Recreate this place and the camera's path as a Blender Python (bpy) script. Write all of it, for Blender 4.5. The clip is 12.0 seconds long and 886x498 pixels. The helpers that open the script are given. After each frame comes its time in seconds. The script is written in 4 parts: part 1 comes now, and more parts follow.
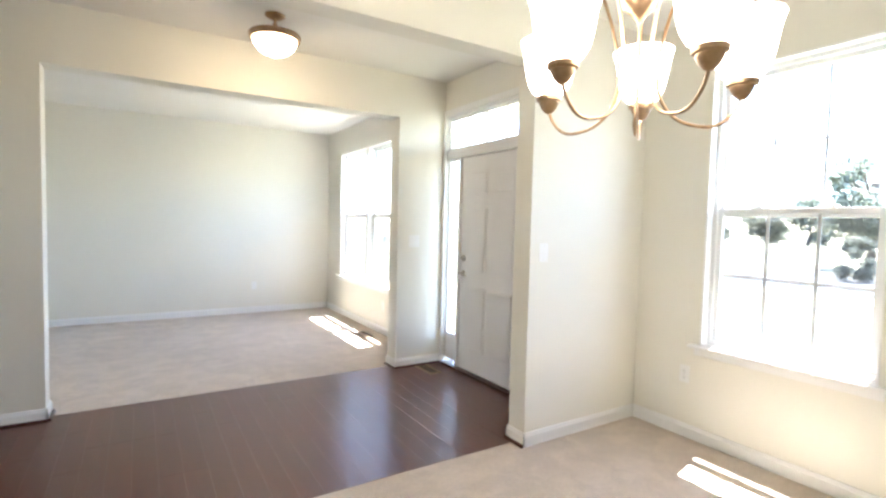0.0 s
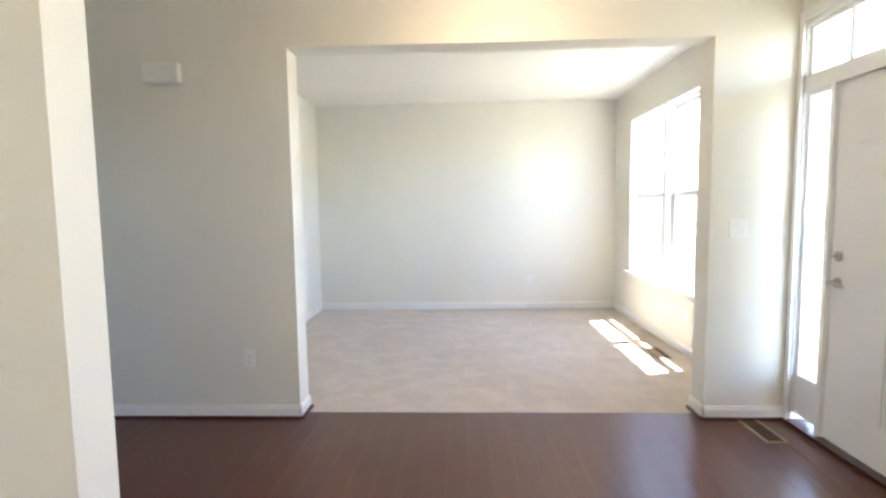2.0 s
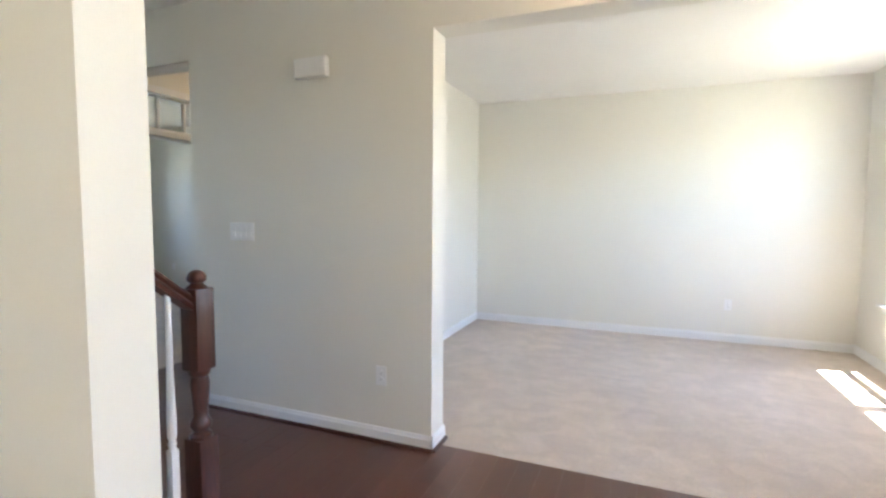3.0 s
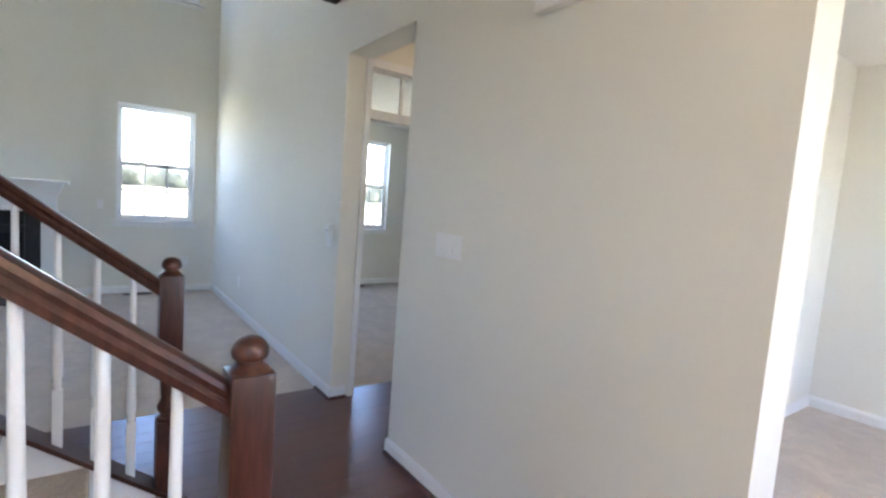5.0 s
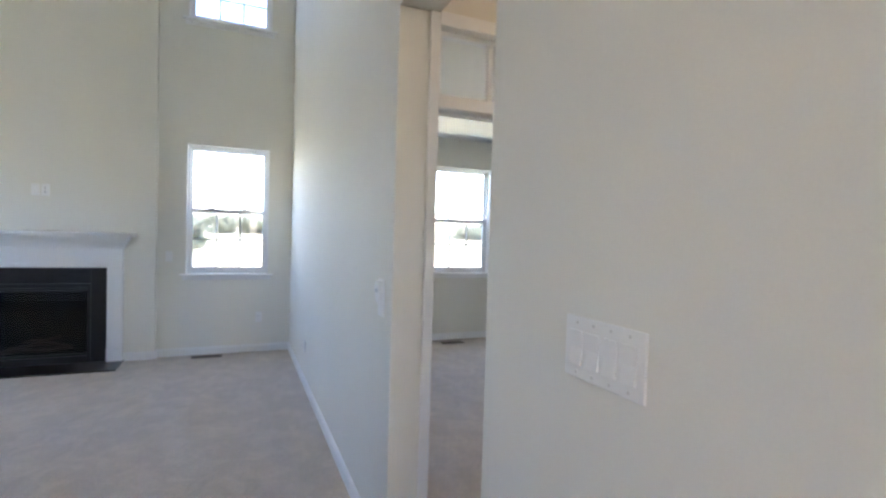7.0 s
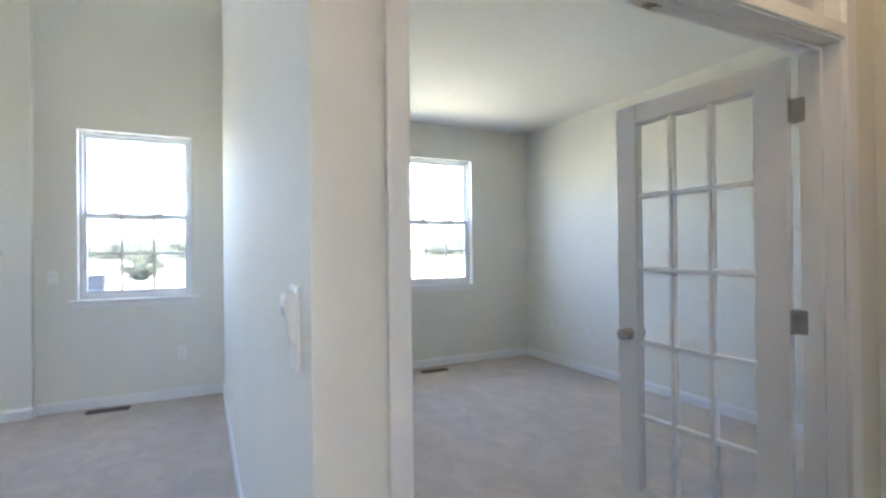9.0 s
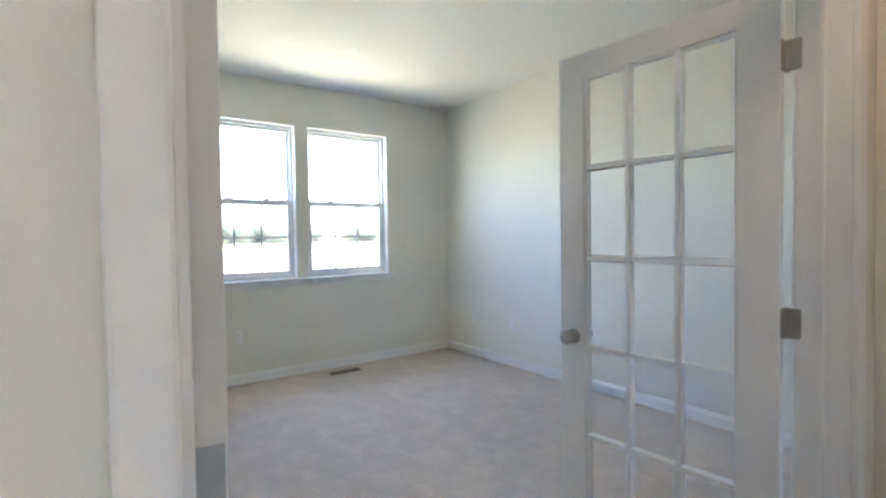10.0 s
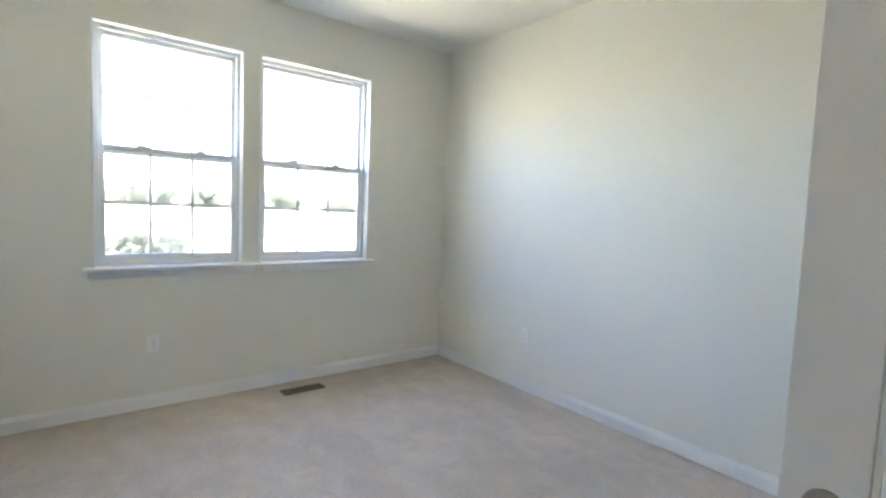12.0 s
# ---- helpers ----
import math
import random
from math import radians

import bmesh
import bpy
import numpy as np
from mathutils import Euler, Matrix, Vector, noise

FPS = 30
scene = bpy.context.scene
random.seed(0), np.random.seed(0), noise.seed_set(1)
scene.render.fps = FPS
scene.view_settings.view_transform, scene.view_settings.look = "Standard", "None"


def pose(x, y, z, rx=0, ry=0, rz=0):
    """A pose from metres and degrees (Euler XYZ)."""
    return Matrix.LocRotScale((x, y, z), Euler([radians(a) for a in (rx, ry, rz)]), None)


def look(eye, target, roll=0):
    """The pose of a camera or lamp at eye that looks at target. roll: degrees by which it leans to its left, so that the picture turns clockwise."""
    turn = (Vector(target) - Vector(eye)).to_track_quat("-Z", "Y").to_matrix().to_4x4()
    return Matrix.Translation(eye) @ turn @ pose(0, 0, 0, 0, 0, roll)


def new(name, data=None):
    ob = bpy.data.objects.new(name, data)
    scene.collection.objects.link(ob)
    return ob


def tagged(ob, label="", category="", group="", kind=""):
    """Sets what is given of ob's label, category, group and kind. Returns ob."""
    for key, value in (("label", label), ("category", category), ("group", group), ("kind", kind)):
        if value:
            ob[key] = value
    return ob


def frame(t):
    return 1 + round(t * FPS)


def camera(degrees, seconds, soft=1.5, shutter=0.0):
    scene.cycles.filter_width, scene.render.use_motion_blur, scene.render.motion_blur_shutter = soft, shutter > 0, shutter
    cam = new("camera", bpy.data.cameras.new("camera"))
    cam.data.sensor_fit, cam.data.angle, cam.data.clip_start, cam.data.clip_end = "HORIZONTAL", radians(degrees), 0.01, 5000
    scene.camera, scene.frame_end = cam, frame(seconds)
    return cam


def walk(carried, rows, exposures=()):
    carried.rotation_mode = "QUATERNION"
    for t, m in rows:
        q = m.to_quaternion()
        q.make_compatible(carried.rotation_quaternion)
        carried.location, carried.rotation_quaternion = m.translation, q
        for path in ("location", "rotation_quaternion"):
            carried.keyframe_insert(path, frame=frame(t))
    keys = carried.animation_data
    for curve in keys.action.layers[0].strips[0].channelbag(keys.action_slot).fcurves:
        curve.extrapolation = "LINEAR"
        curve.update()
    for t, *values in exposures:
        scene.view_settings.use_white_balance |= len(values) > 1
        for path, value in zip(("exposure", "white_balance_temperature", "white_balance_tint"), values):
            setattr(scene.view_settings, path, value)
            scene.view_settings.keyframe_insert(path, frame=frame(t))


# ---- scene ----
cam = camera(84.7, 12.0, soft=2.5)
PATH = [
    (0, (0.56, -4.229, 1.431), (1.618, -2.535, 1.327), 1.4),
    (0.5, (0.72, -3.987, 1.442), (1.57, -2.182, 1.305), 1.0),
    (1, (0.886, -3.746, 1.432), (1.471, -1.84, 1.274), 0.2),
    (1.5, (1.028, -3.476, 1.414), (1.291, -1.5, 1.25), -0.5),
    (2, (1.105, -3.154, 1.404), (1.027, -1.163, 1.238), -0.8),
    (2.5, (1.159, -2.856, 1.4), (0.74, -0.907, 1.243), -0.5),
    (3, (1.1, -2.56, 1.409), (0.353, -0.71, 1.262), 0.4),
    (4.8, (0.572, -1.525, 1.467), (-0.985, -0.283, 1.288), 4.5),
    (5, (0.49, -1.423, 1.476), (-1.118, -0.249, 1.293), 4.4),
    (5.5, (0.239, -1.174, 1.467), (-1.467, -0.144, 1.298), 4.3),
    (6, (-0.061, -0.963, 1.479), (-1.828, -0.037, 1.332), 3.7),
    (6.5, (-0.359, -0.798, 1.486), (-2.159, 0.068, 1.383), 2.9),
    (7, (-0.715, -0.62, 1.485), (-2.555, 0.161, 1.428), 1.7),
    (9, (-1.846, -0.171, 1.341), (-3.64, 0.712, 1.352), -0.6),
    (9.5, (-2.063, -0.036, 1.33), (-3.776, 0.997, 1.317), -0.9),
    (10, (-2.306, 0.133, 1.336), (-3.928, 1.301, 1.286), -0.8),
    (10.5, (-2.573, 0.322, 1.376), (-4.133, 1.571, 1.29), -0.1),
    (11, (-2.815, 0.505, 1.396), (-4.338, 1.796, 1.285), 0.6),
    (11.5, (-3.08, 0.631, 1.386), (-4.609, 1.914, 1.252), 1.4),
    (12, (-3.37, 0.739, 1.375), (-4.939, 1.971, 1.225), 2.3),
]
walk(cam, [(t, look(e, g, r)) for t, e, g, r in PATH],
     [(0, 4.36, 5880, 11), (2.5, 4.5, 5930, 13), (4, 4.6, 5930, 15), (5, 4.74, 5940, 17), (7, 4.74, 6080, 19),
      (9, 5.06, 5980, 17), (12, 5.27, 6350, 16)])

# ---- daylight ----
world = bpy.data.worlds.new("sky")
scene.world = world
world.use_nodes = True
wn = world.node_tree.nodes
sky = wn.new("ShaderNodeTexSky")
sky.sky_type = "NISHITA"
sky.sun_disc = False
sky.sun_elevation = radians(73.8)
sky.sun_rotation = radians(76.5)
wn["Background"].inputs[1].default_value = 0.15
world.node_tree.links.new(sky.outputs[0], wn["Background"].inputs[0])

sun = new("sun", bpy.data.lights.new("sun", "SUN"))
sun.data.energy, sun.data.angle, sun.data.color = 5.0, radians(0.6), (1.0, 0.95, 0.86)
sun.matrix_world = look((2.83, 0.68, 10.0), (0, 0, 0))


# ---- materials ----
def material(name, color, rough=0.6, metal=0.0, grain=0.0, scale=40.0, bump=0.0, stain=0.0, stain_scale=1.2, coat=0.0, stretch=(1, 1, 1), vary=0.0, patchy=0.15):
    m = bpy.data.materials.new(name)
    m.use_nodes = True
    n, l = m.node_tree.nodes, m.node_tree.links
    b = n["Principled BSDF"]
    b.inputs["Roughness"].default_value = rough
    b.inputs["Metallic"].default_value = metal
    b.inputs["Coat Weight"].default_value = coat
    b.inputs["Coat Roughness"].default_value = 0.12
    tc, mp = n.new("ShaderNodeTexCoord"), n.new("ShaderNodeMapping")
    mp.inputs["Scale"].default_value = stretch
    l.new(tc.outputs["Object"], mp.inputs["Vector"])
    fine, wide = n.new("ShaderNodeTexNoise"), n.new("ShaderNodeTexNoise")
    fine.inputs["Scale"].default_value, fine.inputs["Detail"].default_value = scale, 6
    wide.inputs["Scale"].default_value, wide.inputs["Detail"].default_value = stain_scale, 3
    l.new(mp.outputs[0], fine.inputs["Vector"])
    l.new(mp.outputs[0], wide.inputs["Vector"])
    c = (*color, 1)
    value = None
    for tex, amount in ((fine, grain), (wide, stain)):
        if amount <= 0:
            continue
        r = n.new("ShaderNodeMapRange")
        r.inputs["From Min"].default_value, r.inputs["From Max"].default_value = 0.3, 0.7
        r.inputs["To Min"].default_value, r.inputs["To Max"].default_value = 1 - amount, 1 + amount
        l.new(tex.outputs["Fac"], r.inputs["Value"])
        if value is None:
            value = r.outputs[0]
        else:
            mul = n.new("ShaderNodeMath")
            mul.operation = "MULTIPLY"
            l.new(value, mul.inputs[0])
            l.new(r.outputs[0], mul.inputs[1])
            value = mul.outputs[0]
    if vary > 0:
        info, r = n.new("ShaderNodeObjectInfo"), n.new("ShaderNodeMapRange")
        r.inputs["To Min"].default_value, r.inputs["To Max"].default_value = 1 - vary, 1 + vary
        l.new(info.outputs["Random"], r.inputs["Value"])
        mul = n.new("ShaderNodeMath")
        mul.operation = "MULTIPLY"
        l.new(r.outputs[0], mul.inputs[0])
        mul.inputs[1].default_value = 1.0
        if value is not None:
            l.new(value, mul.inputs[1])
        value = mul.outputs[0]
    if value is None:
        b.inputs["Base Color"].default_value = c
    else:
        hsv = n.new("ShaderNodeHueSaturation")
        hsv.inputs["Color"].default_value = c
        l.new(value, hsv.inputs["Value"])
        l.new(hsv.outputs[0], b.inputs["Base Color"])
        rr = n.new("ShaderNodeMapRange")
        rr.inputs["To Min"].default_value, rr.inputs["To Max"].default_value = max(0.02, rough * (1 - patchy)), min(1, rough * (1 + patchy))
        l.new(fine.outputs["Fac"], rr.inputs["Value"])
        l.new(rr.outputs[0], b.inputs["Roughness"])
    if bump > 0:
        bp = n.new("ShaderNodeBump")
        bp.inputs["Strength"].default_value, bp.inputs["Distance"].default_value = bump, 0.004
        l.new(fine.outputs["Fac"], bp.inputs["Height"])
        l.new(bp.outputs[0], b.inputs["Normal"])
    return m


def glass_material(name, tint=(1, 1, 1)):
    m = bpy.data.materials.new(name)
    m.use_nodes = True
    n, l = m.node_tree.nodes, m.node_tree.links
    n.remove(n["Principled BSDF"])
    tr, gl, fr, mix = n.new("ShaderNodeBsdfTransparent"), n.new("ShaderNodeBsdfGlossy"), n.new("ShaderNodeLayerWeight"), n.new("ShaderNodeMixShader")
    power, gain = n.new("ShaderNodeMath"), n.new("ShaderNodeMath")
    tr.inputs["Color"].default_value = (*tint, 1)
    gl.inputs["Roughness"].default_value = 0.02
    l.new(fr.outputs["Facing"], power.inputs[0])
    power.operation, power.inputs[1].default_value = "POWER", 3.0
    l.new(power.outputs[0], gain.inputs[0])
    gain.operation, gain.inputs[1].default_value, gain.inputs[2].default_value = "MULTIPLY_ADD", 0.9, 0.035
    l.new(gain.outputs[0], mix.inputs[0])
    l.new(tr.outputs[0], mix.inputs[1])
    l.new(gl.outputs[0], mix.inputs[2])
    l.new(mix.outputs[0], n["Material Output"].inputs["Surface"])
    return m


def screen_material(name, cover):
    """Fine insect mesh: its threads cover that share of the view."""
    m = material(name, (0.06, 0.06, 0.062), 0.7)
    n, l = m.node_tree.nodes, m.node_tree.links
    tr, mix = n.new("ShaderNodeBsdfTransparent"), n.new("ShaderNodeMixShader")
    mix.inputs[0].default_value = cover
    l.new(tr.outputs[0], mix.inputs[1])
    l.new(n["Principled BSDF"].outputs[0], mix.inputs[2])
    l.new(mix.outputs[0], n["Material Output"].inputs["Surface"])
    return m


def glow_material(name, color, strength):
    m = material(name, (0.9, 0.88, 0.82), 0.35)
    b = m.node_tree.nodes["Principled BSDF"]
    b.inputs["Emission Color"].default_value = (*color, 1)
    b.inputs["Emission Strength"].default_value = strength
    return m


def carpet_material(name, color):
    """Cut pile: tufts, brushed streaks and broad vacuum marks."""
    m = material(name, color, 0.97, grain=0.22, scale=170, bump=1.0, stain=0.05, stain_scale=1.1)
    n, l = m.node_tree.nodes, m.node_tree.links
    hsv = next(q for q in n if q.type == "HUE_SAT")
    old = hsv.inputs["Value"].links[0].from_socket
    tc = next(q for q in n if q.type == "TEX_COORD")
    for scale, low, high, amount, stretch in ((5.5, 0.44, 0.60, 0.05, (1, 1, 1)), (2.2, 0.40, 0.62, 0.035, (1, 2.2, 1)), (55, 0.35, 0.65, 0.06, (1, 1, 1))):
        mp, t, r, mul = n.new("ShaderNodeMapping"), n.new("ShaderNodeTexNoise"), n.new("ShaderNodeMapRange"), n.new("ShaderNodeMath")
        mp.inputs["Scale"].default_value = stretch
        mp.inputs["Rotation"].default_value = (0, 0, radians(28))
        t.inputs["Scale"].default_value, t.inputs["Detail"].default_value, t.inputs["Distortion"].default_value = scale, 4, 0.8
        r.inputs["From Min"].default_value, r.inputs["From Max"].default_value = low, high
        r.inputs["To Min"].default_value, r.inputs["To Max"].default_value = 1 - amount, 1 + amount
        mul.operation = "MULTIPLY"
        l.new(tc.outputs["Object"], mp.inputs["Vector"])
        l.new(mp.outputs[0], t.inputs["Vector"])
        l.new(t.outputs["Fac"], r.inputs["Value"])
        l.new(old, mul.inputs[0])
        l.new(r.outputs[0], mul.inputs[1])
        old = mul.outputs[0]
    l.new(old, hsv.inputs["Value"])
    b = n["Principled BSDF"]
    b.inputs["Sheen Weight"].default_value = 0.25
    b.inputs["Sheen Roughness"].default_value = 0.5
    return m


PAINT = material("cream_paint", (0.79, 0.772, 0.7), 0.75, grain=0.012, scale=180, bump=0.06, stain=0.02, stain_scale=0.8)
CEIL = material("ceiling_paint", (0.84, 0.825, 0.78), 0.85, grain=0.012, scale=220, bump=0.08, stain=0.015)
TRIM = material("white_trim_paint", (0.83, 0.83, 0.82), 0.38, grain=0.01, scale=60, bump=0.03, stain=0.015)
GRILLE = material("pale_grille_vinyl", (0.6, 0.605, 0.61), 0.5, grain=0.02, scale=80)
VINYL = material("white_vinyl", (0.82, 0.83, 0.84), 0.42, grain=0.01, scale=80)
DOORP = material("white_door_paint", (0.80, 0.80, 0.805), 0.42, grain=0.012, scale=50, bump=0.04, stain=0.015)
CARPET = carpet_material("beige_carpet", (0.55, 0.465, 0.38))
WOOD = material("dark_cherry_planks", (0.092, 0.029, 0.018), 0.282, grain=0.05, scale=5, stain=0.07, stain_scale=2, stretch=(7, 0.7, 7), vary=0.07, patchy=0.0)
WOOD.node_tree.nodes["Principled BSDF"].inputs["Specular IOR Level"].default_value = 0.75
SHOE = material("dark_cherry_moulding", (0.055, 0.018, 0.012), 0.35, grain=0.25, scale=18, stretch=(2, 2, 6))
RAILW = material("cherry_stair_wood", (0.06, 0.019, 0.0125), 0.3, grain=0.35, scale=14, stain=0.12, stain_scale=3, stretch=(5, 5, 0.7), bump=0.03, patchy=0.04)
NICKEL = material("satin_nickel", (0.44, 0.42, 0.39), 0.33, metal=1.0, grain=0.04, scale=120, patchy=0.1)
BRONZE = material("antique_brass", (0.4, 0.28, 0.17), 0.36, metal=1.0, grain=0.15, scale=60, stain=0.2, stain_scale=9)
PLATE = material("white_plastic", (0.84, 0.84, 0.82), 0.33, grain=0.005, scale=90)
SCREWM = material("painted_screw", (0.66, 0.65, 0.63), 0.4)
# near-black colour for the shade inside outlet slots and vent ducts
HOLE_SHADOW = material("hole_shadow_dark", (0.05, 0.05, 0.05), 0.6)
SLATE = material("black_slate", (0.012, 0.012, 0.014), 0.3, grain=0.3, scale=30, bump=0.1, stain=0.2, stain_scale=5)
BLACKM = material("black_metal", (0.012, 0.012, 0.013), 0.4, grain=0.1, scale=60)
LOGS = material("ceramic_logs", (0.17, 0.135, 0.11), 0.9, grain=0.35, scale=30, bump=0.8, stain=0.3, stain_scale=8)
TANVENT = material("tan_vent_metal", (0.36, 0.27, 0.15), 0.4, metal=0.4, grain=0.1, scale=90)
VENTM = material("brown_vent_metal", (0.11, 0.075, 0.05), 0.45, metal=0.3, grain=0.1, scale=90)
GLASS = glass_material("clear_glass")
SCREEN = screen_material("insect_mesh", 0.42)
FIREGLASS = glass_material("smoked_glass", (0.55, 0.57, 0.6))
SHADE = glow_material("lit_alabaster_glass", (1.0, 0.74, 0.45), 2.8)
DIMSHADE = glow_material("dimly_lit_alabaster_glass", (1.0, 0.72, 0.42), 0.55)
SHADE2 = glow_material("lit_frosted_glass", (1.0, 0.86, 0.66), 1.1)
GRASS = material("dry_grass", (0.21, 0.20, 0.13), 0.95, grain=0.4, scale=3, stain=0.35, stain_scale=0.07, bump=0.5)
LEAF = material("leaves", (0.115, 0.13, 0.105), 0.7, grain=0.4, scale=3, vary=0.2)
leaf_nodes = LEAF.node_tree.nodes
leaf_glow, leaf_mix = leaf_nodes.new("ShaderNodeBsdfTranslucent"), leaf_nodes.new("ShaderNodeMixShader")
leaf_glow.inputs["Color"].default_value = (0.28, 0.31, 0.24, 1)
LEAF.node_tree.links.new(leaf_nodes["Principled BSDF"].outputs[0], leaf_mix.inputs[1])
LEAF.node_tree.links.new(leaf_glow.outputs[0], leaf_mix.inputs[2])
LEAF.node_tree.links.new(leaf_mix.outputs[0], leaf_nodes["Material Output"].inputs["Surface"])
BARK = material("bark", (0.11, 0.085, 0.065), 0.9, grain=0.3, scale=12, bump=0.6)
ROADM = material("asphalt", (0.055, 0.055, 0.055), 0.9, grain=0.25, scale=60, bump=0.4, stain=0.15)
CONCRETE = material("concrete", (0.42, 0.41, 0.38), 0.85, grain=0.12, scale=30, bump=0.3, stain=0.12)
BLUEBOX = material("dark_blue_metal", (0.014, 0.02, 0.034), 0.5, grain=0.1, scale=20)


# ---- mesh helpers ----
def box(bm, x0, y0, z0, x1, y1, z1, bevel=0.0):
    r = bmesh.ops.create_cube(bm, size=1.0)
    bmesh.ops.scale(bm, verts=r["verts"], vec=(abs(x1 - x0), abs(y1 - y0), abs(z1 - z0)))
    bmesh.ops.translate(bm, verts=r["verts"], vec=((x0 + x1) / 2, (y0 + y1) / 2, (z0 + z1) / 2))
    if bevel > 0:
        edges = {e for v in r["verts"] for e in v.link_edges}
        bmesh.ops.bevel(bm, geom=list(edges), offset=bevel, segments=2, affect="EDGES", profile=0.6)


def lathe(bm, profile, cx=0.0, cy=0.0, steps=24, axis="z"):
    """A turned body: profile of (radius, height) rows, bottom to top."""
    rings = []
    for r, h in profile:
        ring = []
        for i in range(steps):
            a = 2 * math.pi * i / steps
            p = (cx + r * math.cos(a), cy + r * math.sin(a), h)
            if axis == "x":
                p = (h, cx + r * math.cos(a), cy + r * math.sin(a))
            if axis == "y":
                p = (cx + r * math.cos(a), h, cy + r * math.sin(a))
            ring.append(bm.verts.new(p))
        rings.append(ring)
    for a, b in zip(rings, rings[1:]):
        for i in range(steps):
            bm.faces.new((a[i], a[(i + 1) % steps], b[(i + 1) % steps], b[i]))
    bm.faces.new(list(reversed(rings[0])))
    bm.faces.new(rings[-1])


def prism(bm, outline, axis, a, b):
    """A flat outline pushed from a to b along an axis; the outline's pairs fill the other two axes in order."""
    def place(p, h):
        return {"x": (h, p[0], p[1]), "y": (p[0], h, p[1]), "z": (p[0], p[1], h)}[axis]
    lo = [bm.verts.new(place(p, a)) for p in outline]
    hi = [bm.verts.new(place(p, b)) for p in outline]
    n = len(outline)
    for i in range(n):
        bm.faces.new((lo[i], lo[(i + 1) % n], hi[(i + 1) % n], hi[i]))
    bm.faces.new(list(reversed(lo)))
    bm.faces.new(hi)


def tube(bm, points, radius, sides=10):
    """A round bar along a line of points."""
    pts = [Vector(p) for p in points]
    rings = []
    for i, p in enumerate(pts):
        d = (pts[min(i + 1, len(pts) - 1)] - pts[max(i - 1, 0)]).normalized()
        u = d.cross(Vector((0, 0, 1)))
        if u.length < 1e-3:
            u = Vector((1, 0, 0))
        u.normalize()
        v = d.cross(u)
        rings.append([bm.verts.new(p + radius * (math.cos(2 * math.pi * k / sides) * u + math.sin(2 * math.pi * k / sides) * v)) for k in range(sides)])
    for a, b in zip(rings, rings[1:]):
        for k in range(sides):
            bm.faces.new((a[k], a[(k + 1) % sides], b[(k + 1) % sides], b[k]))
    bm.faces.new(list(reversed(rings[0])))
    bm.faces.new(rings[-1])


def mesh_of(name, bm, mat, smooth=False):
    bmesh.ops.recalc_face_normals(bm, faces=bm.faces)
    me = bpy.data.meshes.new(name)
    bm.to_mesh(me)
    bm.free()
    me.materials.append(mat)
    if smooth:
        for p in me.polygons:
            p.use_smooth = True
        me.set_sharp_from_angle(angle=radians(35))
    return me


def part(name, bm, mat, parent, label="", smooth=False):
    ob = new(name, mesh_of(name, bm, mat, smooth))
    ob.parent = parent
    if label:
        ob["label"] = label
    return ob


def thing(name, label, category, at=None, group="", kind=""):
    ob = new(name)
    ob.empty_display_size = 0.1
    if at is not None:
        ob.matrix_basis = at
    return tagged(ob, label, category, group, kind)


def structure(name, bm, mat, label, category, smooth=False):
    return tagged(new(name, mesh_of(name, bm, mat, smooth)), label, category, "", "structure")


def slab(name, mat, label, category, *dims):
    bm = bmesh.new()
    box(bm, *dims)
    return structure(name, bm, mat, label, category)


def wall(name, axis, f0, f1, a0, a1, z0, z1, holes=(), label="cream painted drywall wall", mat=None):
    """A wall of thickness f0..f1 across axis, from a0 to a1 along it, with openings (b0, b1, bottom, top) through it."""
    bm = bmesh.new()
    cuts = sorted({a0, a1, *[h[0] for h in holes], *[h[1] for h in holes]})
    for c0, c1 in zip(cuts, cuts[1:]):
        mid = (c0 + c1) / 2
        level = z0
        spans = []
        for h in sorted((h for h in holes if h[0] < mid < h[1]), key=lambda h: h[2]):
            if h[2] > level:
                spans.append((level, h[2]))
            level = h[3]
        if level < z1:
            spans.append((level, z1))
        for s0, s1 in spans:
            if axis == "x":
                box(bm, f0, c0, s0, f1, c1, s1)
            else:
                box(bm, c0, f0, s0, c1, f1, s1)
    bmesh.ops.remove_doubles(bm, verts=bm.verts, dist=1e-5)
    return structure(name, bm, mat or PAINT, label, "wall")


# ---- the plan, in metres ----
XR, XF, XD = -7.03, 3.195, 3.76       # rear wall, front wall of foyer and living room, front wall of dining room
H1, H2 = 2.85, 5.45                   # ceilings
YL, XL = 3.58, -0.89                  # living room's far and inner walls
YO = 3.60                             # office's far wall
DW0, DW1 = -2.84, -2.72               # wall of the glazed doors
PY0, PY1 = -1.91, -1.755               # wall between dining room and foyer
OX0, OX1 = 0.037, 2.66                # opening between them
VX = -1.862                           # end of the hall wall

wall("wall_hall", "y", 0.0, 0.18, DW1, XF, 0, H1, [(DW1, VX, 0, 2.455), (0.0, 2.68, 0, 2.44)])
wall("wall_family", "y", 0.0, 0.11, XR, DW1, 0, H2)
wall("wall_front", "x", XF, XF + 0.15, PY1, YL + 0.11, 0, H1, [(0.96, 2.99, 0.60, 2.45), (-1.27, -0.02, 0, 2.52)])
wall("wall_dining_front", "x", XD, XD + 0.15, -5.71, PY0, 0, H1, [(-3.342, -2.402, 0.655, 2.46)])
wall("wall_dining_foyer", "y", PY0, PY1, -0.45, XD + 0.15, 0, H1, [(OX0, OX1, 0, 2.46)])
wall("wall_living_far", "y", YL, YL + 0.11, XL - 0.11, XF, 0, H1)
